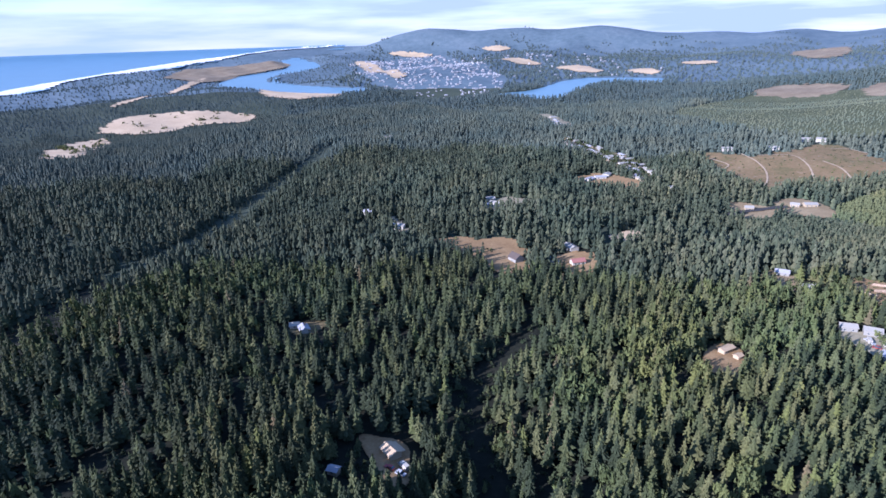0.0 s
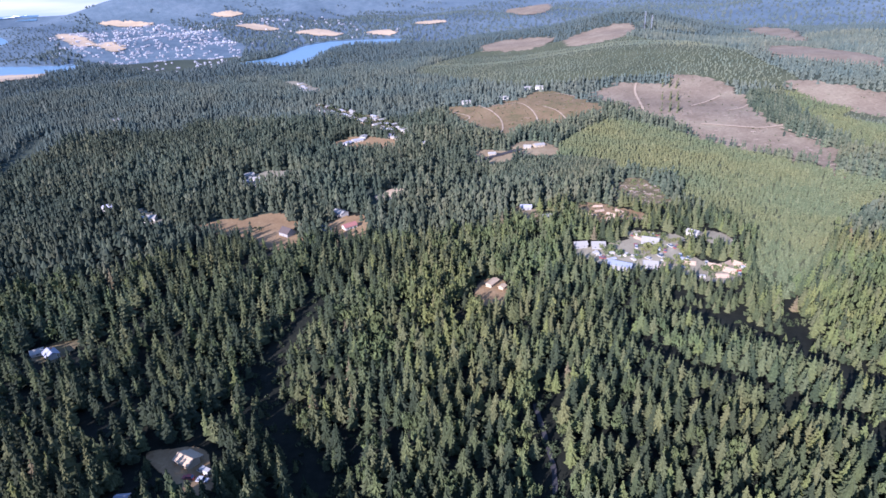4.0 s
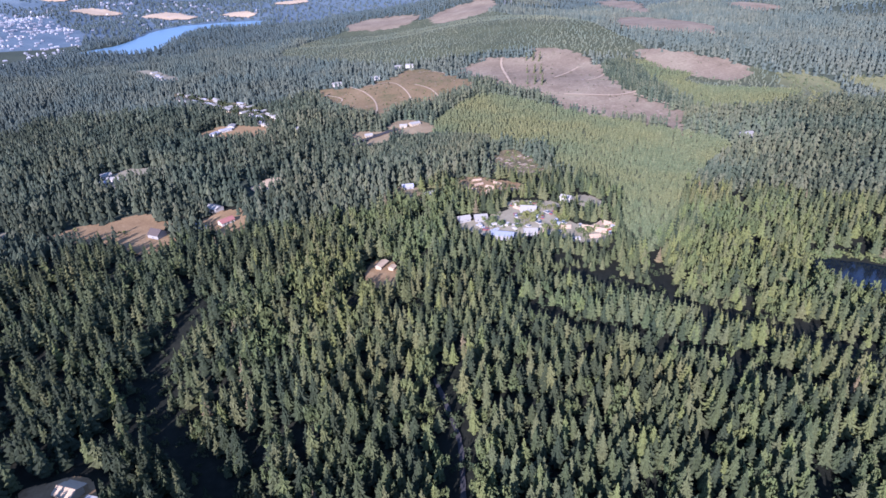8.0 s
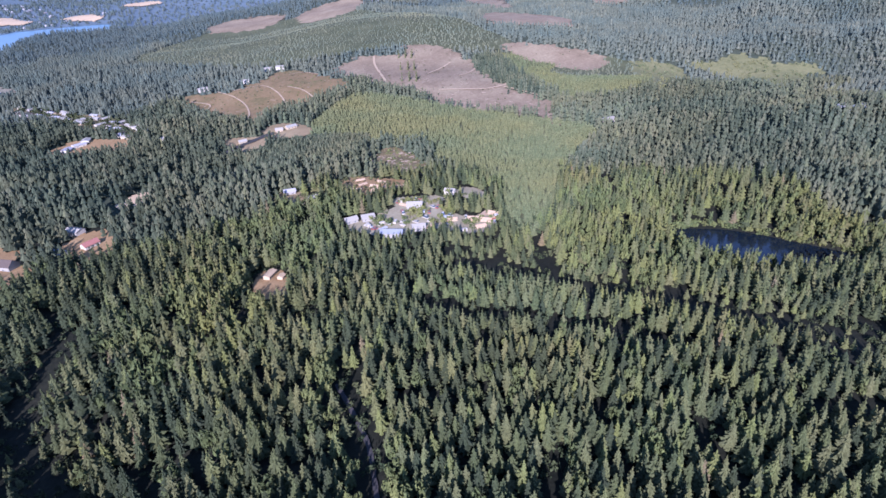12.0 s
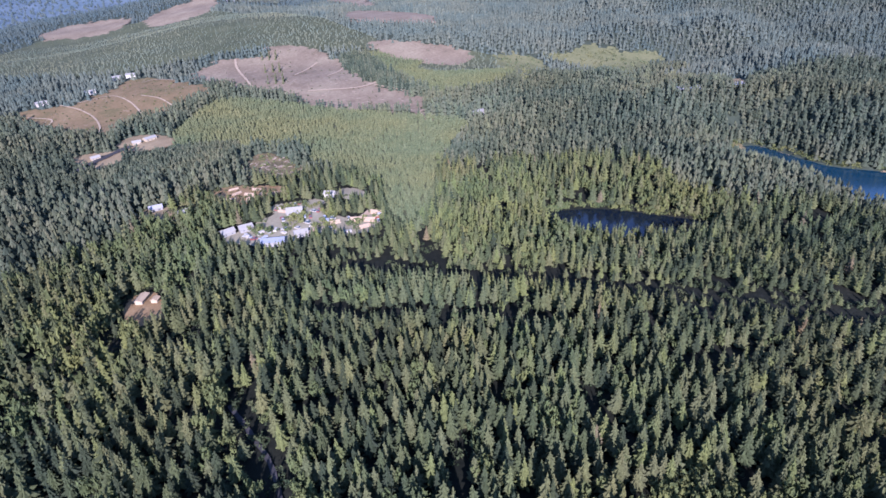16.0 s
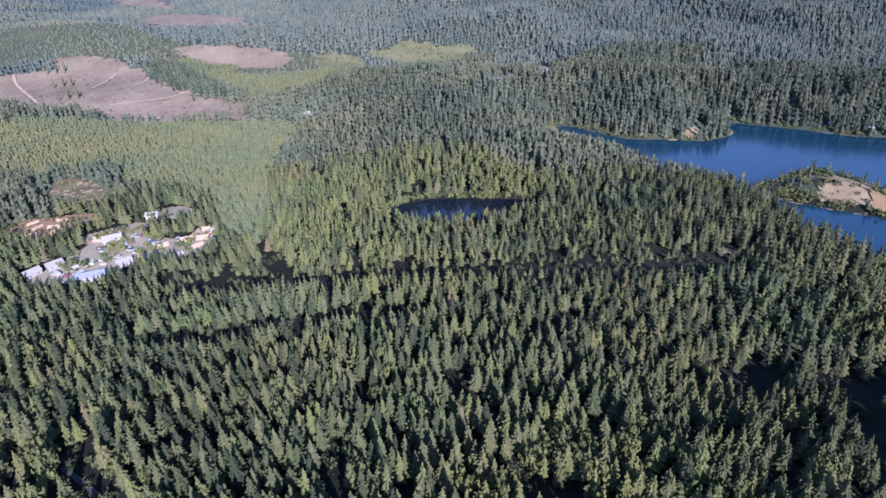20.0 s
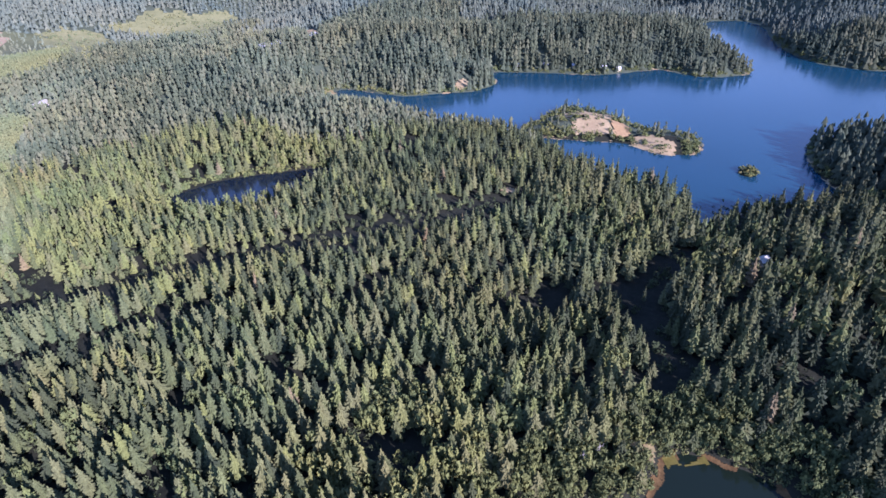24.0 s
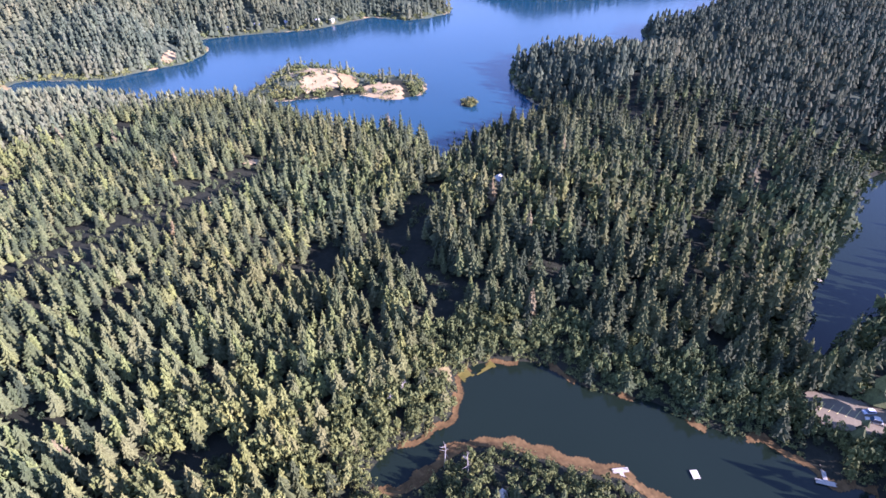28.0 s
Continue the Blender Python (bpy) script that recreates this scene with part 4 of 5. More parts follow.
M_GREYR = paint("grey_shingles", (0.3, 0.3, 0.31), 0.85)
M_PALE = paint("pale_metal_roofing", (0.284, 0.268, 0.224), 0.55)
M_DARK = paint("dark_opening", (0.035, 0.035, 0.04), 0.4)
M_GLASS = paint("window_glass", (0.05, 0.07, 0.09), 0.08)
M_TYRE = paint("black_rubber", (0.02, 0.02, 0.02), 0.9)
M_STEEL = paint("grey_steel", (0.45, 0.45, 0.46), 0.4, metal=0.8)
M_DECK = paint("bleached_deck_boards", (0.270, 0.245, 0.196), 0.85)
M_PILE = paint("weathered_timber", (0.2, 0.16, 0.12), 0.9)
M_LOG = paint("cut_timber", (0.36, 0.27, 0.18), 0.9, 0.3)
M_LINE = paint("worn_yellow_marking", (0.6, 0.5, 0.18), 0.8)
M_CARRED = paint("dark_red_car_paint", (0.25, 0.05, 0.04), 0.3)
M_CARGREY = paint("silver_car_paint", (0.4, 0.41, 0.42), 0.3)
M_MUD = two_scale("orange_brown_mud", (0.04, 0.024, 0.009), (0.082, 0.049, 0.018), (0.15, 0.094, 0.038), 0.25, 0.9, 0.1)
# dark green; under the forest it also carries the shade of the gaps
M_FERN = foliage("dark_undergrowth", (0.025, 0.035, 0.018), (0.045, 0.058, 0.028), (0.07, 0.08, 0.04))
M_REED = foliage("shore_reeds", (0.1, 0.1, 0.04), (0.17, 0.16, 0.06), (0.25, 0.22, 0.1))


def part(name, bm, material, parent, label=""):
    """One mesh object under a thing or a part."""
    me = bpy.data.meshes.new(name)
    bm.normal_update()
    bm.to_mesh(me)
    bm.free()
    me.materials.append(material)
    ob = new(name, me)
    ob.parent = parent
    return tagged(ob, label)


def box(bm, x0, x1, y0, y1, z0, z1, bevel=0.0):
    vs = [bm.verts.new((x, y, z)) for z in (z0, z1) for x, y in ((x0, y0), (x1, y0), (x1, y1), (x0, y1))]
    for f in ((3, 2, 1, 0), (4, 5, 6, 7), (0, 1, 5, 4), (1, 2, 6, 5), (2, 3, 7, 6), (3, 0, 4, 7)):
        bm.faces.new([vs[i] for i in f])
    if bevel:
        bmesh.ops.bevel(bm, geom=list({e for v in vs for e in v.link_edges}), offset=bevel, segments=2, affect="EDGES")
    return bm


def prism(bm, section, y0, y1):
    """A closed (x, z) section swept along y."""
    a = [bm.verts.new((x, y0, z)) for x, z in section]
    b = [bm.verts.new((x, y1, z)) for x, z in section]
    n = len(a)
    bm.faces.new(a)
    bm.faces.new(b[::-1])
    for i in range(n):
        bm.faces.new((a[i], b[i], b[(i + 1) % n], a[(i + 1) % n]))
    return bm


def tube(bm, radius, length, at, axis="z", sides=10, taper=1.0):
    turn = {"z": Matrix(), "x": Matrix.Rotation(math.pi / 2, 4, "Y"), "y": Matrix.Rotation(-math.pi / 2, 4, "X")}[axis]
    bmesh.ops.create_cone(bm, cap_ends=True, segments=sides, radius1=radius, radius2=radius * taper, depth=length, matrix=Matrix.Translation(at) @ turn)
    return bm


def height_at(x, y):
    return float(ground_z(np.array([float(x)]), np.array([float(y)]))[0])


def stand_on(name, spot, turn, label, category, group="", rise=0.25):
    x, y = SPOT[spot] if isinstance(spot, str) else spot
    ob = new(name)
    ob.matrix_basis = pose(x, y, height_at(x, y) + rise, 0, 0, turn)
    return tagged(ob, label, category, group)


def house(name, spot, turn, w, l, h, wall, roof, label, category="house", rise=1.4, group="", windows=2, door=True, chimney=False, porch=False):
    """A gabled building: w across, l along its ridge, h to the eaves."""
    ob = stand_on(name, spot, turn, label, category, group)
    x, y = w / 2, l / 2
    part("wall", prism(bmesh.new(), [(-x, -1.5), (x, -1.5), (x, h), (0, h + rise), (-x, h)], -y, y), wall, ob)
    o, t = 0.45, 0.16
    k = rise / x
    for side in (-1, 1):
        sec = [(0, h + rise + 0.03), (side * (x + o), h - o * k + 0.03), (side * (x + o), h - o * k + 0.03 + t), (0, h + rise + 0.03 + t)]
        part("roof", prism(bmesh.new(), sec if side > 0 else sec[::-1], -y - o, y + o), roof, ob)
    part("ridge", box(bmesh.new(), -0.16, 0.16, -y - o, y + o, h + rise + 0.12, h + rise + 0.24), roof, ob)
    if door:
        d = part("door", box(bmesh.new(), x - 0.02, x + 0.06, -0.5, 0.5, 0.05, 2.1), M_DARK, ob)
        part("handle", box(bmesh.new(), x + 0.06, x + 0.11, 0.3, 0.38, 0.95, 1.1), M_STEEL, d)
    for side in (-1, 1):
        for n in range(windows):
            c = -y + l * (n + 0.5) / windows + (1.2 if side > 0 else 0)
            if abs(c) > y - 0.8:
                continue
            a, b = sorted((side * (x - 0.02), side * (x + 0.05)))
            f = part("window", box(bmesh.new(), a, b, c - 0.65, c + 0.65, 1.0, 2.05), M_WHITE, ob, "white window frame")
            a, b = sorted((side * (x + 0.05), side * (x + 0.08)))
            part("pane", box(bmesh.new(), a, b, c - 0.52, c + 0.52, 1.12, 1.94), M_GLASS, f)
    if chimney:
        part("chimney", box(bmesh.new(), x * 0.3, x * 0.3 + 0.7, y * 0.4, y * 0.4 + 0.7, h, h + rise + 0.9), M_BROWN, ob)
    if porch:
        sec = [(x, h - 0.35), (x + 2.2, h - 0.9), (x + 2.2, h - 0.76), (x, h - 0.2)]
        part("porch_roof", prism(bmesh.new(), sec, -y, y), roof, ob)
        for c in (-y + 0.2, 0, y - 0.2):
            part("post", tube(bmesh.new(), 0.09, h - 0.9, (x + 2.0, c, (h - 0.9) / 2), sides=8), M_PILE, ob)
    return ob


def vehicle(name, spot, turn, body, label, l=4.6, w=1.85, tall=1.5, category="car", cargo=False, rise=0.33):
    ob = stand_on(name, spot, turn, label, category, rise=rise)
    y, x = l / 2, w / 2
    part("body", prism(bmesh.new(), [(-y, 0.3), (y, 0.3), (y, 0.72), (y - 0.25, 0.85), (-y, 0.9)], -x, x), body, ob)
    if cargo:
        part("cargo_box", box(bmesh.new(), -y + 0.05, y * 0.45, -x, x, 0.9, tall, 0.05), body, ob)
        part("cab", prism(bmesh.new(), [(y * 0.47, 0.86), (y - 0.35, 0.86), (y * 0.62, tall * 0.8), (y * 0.47, tall * 0.8)], -x + 0.08, x - 0.08), M_GLASS, ob, "dark glazed cab")
    else:
        part("cabin", prism(bmesh.new(), [(-y * 0.82, 0.88), (y * 0.5, 0.84), (y * 0.22, tall), (-y * 0.6, tall)], -x + 0.1, x - 0.1), M_GLASS, ob, "dark glazed cabin")
        part("roof", box(bmesh.new(), -y * 0.58, y * 0.2, -x + 0.14, x - 0.14, tall - 0.02, tall + 0.05, 0.02), body, ob)
    for sx in (-1, 1):
        for sy in (-1, 1):
            wheel = part("wheel", tube(bmesh.new(), 0.33, 0.22, (sx * y * 0.62, sy * (x - 0.08), 0.33), "y", 12), M_TYRE, ob, "black rubber tyre")
            part("rim", tube(bmesh.new(), 0.19, 0.24, (sx * y * 0.62, sy * (x - 0.07), 0.33), "y", 10), M_STEEL, wheel)
    for sy in (-1, 1):
        part("headlight", box(bmesh.new(), y - 0.02, y + 0.03, sy * x * 0.7 - 0.16, sy * x * 0.7 + 0.16, 0.58, 0.7), M_WHITE, ob, "clear headlight")
    return ob


# the shed in its bare yard, with vehicles
home = house("work_shed", "shed", 38, 6.0, 8.5, 2.6, M_CREAM, M_TAN, "tan metal-roofed shed with a lean-to, on bare earth", "shed", 1.3, windows=0, porch=True)
vehicle("white_truck", (-20, 213), 128, M_WHITE, "white box truck parked beside the shed", 6.8, 2.2, 2.5, "truck", True)
vehicle("parked_pickup", (-26, 211), 150, M_CARRED, "dark red pickup parked on bare earth", 5.2, 1.9, 1.6)
vehicle("parked_van", (-21, 208), -28, M_CARGREY, "silver van parked by the shed", 5.0, 2.0, 1.9)
house("garden_shed", "shed_small", 70, 3.6, 4.6, 2.3, M_CREAM, M_GREYR, "small pale shed under the trees", "shed", 0.8, windows=1)
house("woodland_house", "house_left", 25, 6, 8, 2.8, M_WHITE, M_GREYR, "grey-roofed white house in the woods", chimney=True)
house("woodland_garage", "house_left_b", 100, 4.5, 6, 2.4, M_WHITE, M_PALE, "pale-roofed garage beside a woodland house", "garage", windows=1)
# the two farms in the brown fields
house("dark_barn", "barn", 30, 8.5, 10, 3.6, M_GREYW, M_BROWN, "grey barn with a dark shingle roof", "barn", 3.2, windows=1)
house("red_roofed_barn", "red_barn", -76, 6, 11, 2.8, M_WHITE, M_RED, "long white barn with a red metal roof", "barn", 2.0, windows=4)
house("farm_cottage", "cottage_b", 20, 8, 12, 3.0, M_WHITE, M_PALE, "white cottage with a pale roof under trees", chimney=True)
house("open_shelter", (88, 443), 15, 6, 9, 2.8, M_GREYW, M_BLUE, "small shelter with a blue-grey roof", "shelter", 1.0, windows=1)
for spot, turn, w, l, roof in (("mid_a", 60, 7, 11, M_PALE), ("mid_b", 10, 6, 9, M_GREYR), ("mid_c", 95, 6, 9, M_PALE), ("left_a", 40, 9, 13, M_GREYR),
                               ("left_b", 70, 9, 14, M_PALE), ("lone", 80, 7, 10, M_PALE), ("far_roof", 95, 10, 20, M_PALE), ("shack", 20, 8, 11, M_PALE)):
    house("wayside_house", spot, turn, w, l, 3.2, M_WHITE, roof, "white single-storey house among dark conifers", group="houses in the woods")
for spot, turn, w, l in (("farm_a", 60, 5, 8), ("farm_b", 85, 7, 12), ("farm_c", 75, 5, 8)):
    house("farm_building", spot, turn, w, l, 3.0, M_CREAM, M_PALE, "pale farm building with a pale roof on bare earth", "farm building", group="farm buildings", windows=3)
for spot, turn in (("hill_a", 80), ("hill_b", 60), ("hill_c", 50), ("hill_d", 75)):
    house("hillside_house", spot, turn, 8, 13, 3.6, M_WHITE, M_PALE, "white house above the logged slope", group="houses above the slope", windows=3)
# the mobile home
house("mobile_home", "mobile", 118, 4.5, 9, 2.6, M_CREAM, M_TAN, "long cream mobile home with a tan roof in a small clearing", "mobile home", 0.7, windows=4)
house("lean_shed", "mobile_b", 118, 3.5, 4, 2.2, M_CREAM, M_TAN, "small shed with a tan roof beside bare earth", "shed", 0.8, windows=1)
# the work yard
house("yard_store", "yard_a", 70, 6, 9, 3.0, M_GREYW, M_PALE, "pale-roofed store at the edge of the yard", "store", windows=2)
house("yard_canopy", "yard_b", 60, 7, 9, 3.0, M_GREYW, M_PALE, "white open-sided store in the gravel yard", "store", windows=2)
house("yard_workshop", "yard_c", 40, 8.5, 11, 2.8, M_GREYW, M_PALE, "big white workshop in the gravel yard", "workshop", 2.2, windows=3)
house("blue_roofed_shed", "yard_blue", 35, 6.5, 15, 3.0, M_GREYW, M_BLUE, "long shed with a blue-grey metal roof", "shed", 1.8, windows=4)
house("yard_office", "yard_d", 50, 6.5, 9, 3.0, M_GREYW, M_PALE, "white office building beside the yard", "office", windows=3)
house("roadside_house", "yard_e", 80, 6, 9, 2.8, M_WHITE, M_PALE, "white house beside the road")
house("roadside_house", "yard_f", 60, 6, 9, 2.8, M_GREYW, M_GREYR, "grey-roofed house on a bare lot")
house("yard_hut", "yard_h", 20, 5, 8, 2.8, M_WHITE, M_PALE, "small pale hut at a gravel lot", "hut", windows=1)
YR = random.Random(5)
for k in range(110):
    x, y = YR.uniform(233, 314), YR.uniform(224, 314)
    if float(outside(CLEAR["yard"], np.array([x]), np.array([y]), 10)[0]) > -2 or min(math.hypot(x - a, y - b) for a, b in SPOT.values()) < 8:
        continue
    vehicle("yard_vehicle", (x, y), YR.uniform(0, 180), YR.choice([M_WHITE, M_CARGREY, M_CARRED, M_WHITE]),
            "vehicle parked on the gravel of the work yard", YR.choice([4.6, 5.2, 7.0]), 2.0, YR.choice([1.5, 1.8, 2.4]), cargo=YR.random() < 0.4)


def log_stack(spot, turn, n, label):
    ob = stand_on("log_stack", spot, turn, label, "log stack", "log stacks in the yard", 0.3)
    row, z, k = n, 0.35, 0
    while row > 0:
        for i in range(row):
            part("log", tube(bmesh.new(), 0.34, 8 + YR.uniform(-0.8, 0.8), ((i - row / 2) * 0.72, YR.uniform(-0.3, 0.3), z), "y", 9), M_LOG, ob)
        row, z = row - 1, z + 0.62
    return ob


for spot, turn, n in (((292, 244), 30, 6), ((297, 236), 25, 5), ((301, 243), 100, 5), ((288, 234), 60, 4), ((300, 330), 60, 4), ((292, 346), 20, 4), ((286, 338), 75, 5), ((296, 338), 110, 4), ((306, 322), 40, 5), ((280, 300), 15, 3), ((268, 262), 80, 3), ((283, 256), 50, 4), ((304, 233), 70, 4), ((308, 238), 15, 5), ((296, 229), 120, 3), ((278, 352), 35, 4), ((290, 358), 80, 3), ((302, 348), 10, 4), ((296, 368), 60, 3), ((284, 340), 130, 3)):
    log_stack(spot, turn, n, "stack of pale cut logs on the gravel")
# houses by the far road and the lake
for spot, turn, l in (("row_a", 75, 26), ("row_b", 80, 22), ("row_c", 60, 18), ("ridge", 70, 16)):
    house("ridge_house", spot, turn, 11, l, 4, M_WHITE, M_PALE, "long white building on a wooded ridge", group="buildings on the ridge", windows=4)
for spot in ("boat_a", "boat_b", "boat_c", "boat_d", "boat_e"):
    house("lake_house", spot, YR.uniform(-20, 40), 3.6, 5, 2.3, YR.choice([M_GREYW, M_CREAM]), YR.choice([M_GREYR, M_GREYR, M_BROWN]), "small pale lake house on the wooded shore", group="houses on the lake shore", windows=3)
house("lake_cabin", "cabin", 20, 4.5, 6, 2.6, M_GREYW, M_PALE, "small pale-roofed cabin by the lake", "cabin")
vehicle("cabin_car", "cabin_b", 60, M_CARGREY, "silver car parked at the cabin")
house("boathouse", "hidden", 60, 2.4, 3, 2.2, M_GREYW, M_PALE, "small white hut hidden by the shore trees", "hut", windows=1)
# housing row among the firs
RR = random.Random(11)
ROW = curve([(205, 980), (224, 908), (243, 829), (254, 755), (252, 697)], 6)
for k, (x, y) in enumerate(ROW):
    for side in (-1, 1):
        if RR.random() < 0.25:
            continue
        house("row_house", (x + side * RR.uniform(5, 15), y + RR.uniform(-5, 5)), RR.choice([15, 105]) + RR.uniform(-8, 8), 6, RR.uniform(10, 14), 3,
              RR.choice([M_WHITE, M_CREAM, M_GREYW]), RR.choice([M_PALE, M_PALE, M_GREYR, M_BROWN]), "small pale house in a crowded row among firs",
              group="houses of the row", windows=2, rise=1.0)
for x, y in ((222, 1130), (228, 1180), (236, 1230), (243, 1290), (180, 705), (195, 712), (206, 722)):
    house("row_house", (x, y), RR.uniform(0, 180), 8, 13, 3, M_WHITE, RR.choice([M_PALE, M_GREYR]), "small pale house in a crowded row among firs", group="houses of the row", rise=1.0)


# radio masts on the hill
def mast(spot, tall):
    ob = stand_on("radio_mast", spot, 0, "thin steel lattice radio mast on a wooded hilltop", "radio mast", "masts on the hilltop")
    for a in range(3):
        bm = bmesh.new()
        tube(bm, 0.35, tall, (1.3 * math.cos(a * 2.094), 1.3 * math.sin(a * 2.094), tall / 2), sides=6)
        part("leg", bm, M_STEEL, ob)
    for k in range(6):
        part("brace", tube(bmesh.new(), 1.5, 0.25, (0, 0, tall * (k + 1) / 6), sides=3), M_STEEL, ob)
    part("dish", tube(bmesh.new(), 1.6, 0.7, (1.8, 0, tall * 0.8), "x", 12, 0.3), M_WHITE, ob, "white dish")


mast("tower_a", 42)
mast("tower_b", 34)


# docks, raft and shore of the cove
def t_dock(spot, root, head, label):
    """A dock whose head lies at one spot and whose stem runs ashore to another."""
    (x, y), (bx, by) = SPOT[spot], SPOT[root]
    turn, stem = math.degrees(math.atan2(x - bx, by - y)), math.hypot(bx - x, by - y) + 1.5
    ob = new("t_dock")
    ob.matrix_basis = pose(x, y, 0.0, 0, 0, turn)
    tagged(ob, label, "dock", "docks in the cove")
    n = int(head / 0.5)
    for k in range(n):
        part("plank", box(bmesh.new(), -head / 2 + k * 0.5, -head / 2 + k * 0.5 + 0.46, -0.9, 0.9, 0.42, 0.5), M_DECK, ob)
    for k in range(int(stem / 0.5)):
        part("plank", box(bmesh.new(), -0.7, 0.7, 0.92 + k * 0.5, 0.92 + k * 0.5 + 0.46, 0.42, 0.5), M_DECK, ob)
    for c in (-0.6, 0.6):
        part("beam", box(bmesh.new(), c - 0.1, c + 0.1, 0.9, 0.9 + stem, 0.22, 0.42), M_PILE, ob)
        part("beam", box(bmesh.new(), -head / 2, head / 2, c - 0.1, c + 0.1, 0.22, 0.42), M_PILE, ob)
    for px, py in ((-head / 2 + 0.3, 0), (head / 2 - 0.3, 0), (-0.8, stem * 0.5), (0.8, stem * 0.5), (-0.8, stem), (0.8, stem)):
        part("pile", tube(bmesh.new(), 0.14, 4.2, (px, py, -1.0), sides=8), M_PILE, ob)
    return ob


t_dock("dock_a", "dock_a2", 5.6, "bleached wooden T-shaped dock on dark water")
t_dock("dock_b", "dock_b2", 6.4, "bleached wooden T-shaped dock at the swimming area")
raft = new("swim_raft")
raft.matrix_basis = pose(*SPOT["raft"], 0.0, 0, 0, 60) @ Matrix.Diagonal((0.75, 0.75, 1, 1))
tagged(raft, "white square swimming raft afloat on dark water", "raft")
for k in range(7):
    part("plank", box(bmesh.new(), -1.6, 1.6, -2.1 + k * 0.6, -2.1 + k * 0.6 + 0.56, 0.4, 0.5), M_WHITE, raft)
for sx in (-1.2, 1.2):
    part("float", tube(bmesh.new(), 0.3, 4.2, (sx, 0, 0.12), "y", 10), M_STEEL, raft)
vehicle("white_van", "van", 35, M_WHITE, "white van parked on the lakeside asphalt", 5.4, 2.1, 2.2)
vehicle("parked_car", "car_b", 60, M_CARGREY, "silver car parked in the shade of the trees")
for k in range(5):
    x, y = 36 - k * 2.3, -192 - k * 1.7
    z = height_at(x, y) + 0.55
    bm = box(bmesh.new(), -2.6, 2.6, -0.06, 0.06, 0, 0.02)
    line = part("parking_marking", bm, M_LINE, None)
    line.matrix_basis = pose(x, y, z, 0, 0, 95)
    tagged(line, "worn yellow parking line on asphalt", "marking", kind="structure")


SHALLOW = SPOT["head"]
M_SHALLOW = two_scale("weedy_shallows", (0.05, 0.045, 0.012), (0.1, 0.085, 0.02), (0.15, 0.12, 0.035), 0.15, 0.9, 0.05, 0.3)


def shore_band(name, key, lo, hi, cell, material, label, gate, box_xy, near_side=None, rise=0.08):
    """Mud or shallows along part of a shore, just over the water."""
    x0, x1, y0, y1 = box_xy
    gx, gy = np.meshgrid(np.arange(x0, x1, cell), np.arange(y0, y1, cell), indexing="ij")
    cx, cy = gx[:-1, :-1] + cell / 2, gy[:-1, :-1] + cell / 2
    s = water_distance(key, cx, cy, 40) + 1.2 * np.sin(cx / 3.1) * np.cos(cy / 2.3)
    keep = (s > lo) & (s < hi) & (np.sin(cx / 17 + 1.3) + np.cos(cy / 13) + 0.8 * np.sin((cx + cy) / 5.3) > gate)
    if near_side is not None:
        keep &= near_bank(cx, cy) == near_side
    m = gx.shape[1]
    i, j = np.where(keep)
    quads = np.stack([i * m + j, (i + 1) * m + j, (i + 1) * m + j + 1, i * m + j + 1], -1)
    used, inv = np.unique(quads, return_inverse=True)
    x, y = gx.ravel()[used], gy.ravel()[used]
    z = np.maximum(ground_z(x, y) + 0.2, LEVEL[key] + lift(np.hypot(x, y)) + rise)
    return tagged(mesh_object(name, np.stack([x, y, z], -1), inv.reshape(-1, 4), material, True), label, "shore", kind="structure")


shore_band("shore_mud", "cove", -2.4, 0.4, 0.6, M_MUD, "orange-brown mud along the cove", 0.1, (-5, 150, -195, -25), False)
shore_band("shore_bank", "cove", -2.4, 2.6, 0.7, M_MUD, "broad orange-brown mud bank with dead reeds", -9, (-5, 150, -195, -25), True)
shore_band("shore_shallows", "cove", -4.5, 0.5, 0.7, M_SHALLOW, "greenish shallows at the head of the cove", 0.2, (SHALLOW[0] - 7, SHALLOW[0] + 7, SHALLOW[1] - 9, SHALLOW[1] + 7), None, 0.16)
shore_band("shore_lake", "lake", -1.6, 1.0, 1.6, M_DRY, "brown sandy rim of the lake", 0.5, (300, 700, -500, 60))

# reeds and bushes on open ground and banks
def bushes(name, points, size, material, label, forms=LEAFY_FAR):
    x, y = np.array(points).T
    n = len(x)
    z = ground_z(x, y)
    g = np.random.default_rng(3)
    h = size * g.uniform(0.6, 1.4, n)
    stand(name, forms, x, y, z - 0.45 * h, h, h * g.uniform(0.5, 0.8, n), g.random(n), material, label, "bushes")


def sprinkle(poly, spacing, keep, seed):
    g = np.random.default_rng(seed)
    lo, hi = poly.min(0), poly.max(0)
    n = int((hi[0] - lo[0]) * (hi[1] - lo[1]) / spacing ** 2)
    p = lo + g.random((n, 2)) * (hi - lo)
    return p[(outside(poly, p[:, 0], p[:, 1], 5) < -0.5) & (g.random(n) < keep)]


banks = sprinkle(grow(SHORE["cove"], 26), 1.9, 0.95, 21)
off, near = water_distance("cove", banks[:, 0], banks[:, 1], 40), near_bank(banks[:, 0], banks[:, 1])
clear_of = np.minimum(open_edge("parking", banks[:, 0], banks[:, 1], 30), open_edge("slip", banks[:, 0], banks[:, 1], 30)) > 1
for a, b in (("dock_a", "dock_a2"), ("dock_b", "dock_b2")):
    clear_of &= from_line(np.array([SPOT[a], SPOT[b]], float), banks[:, 0], banks[:, 1]) > 5
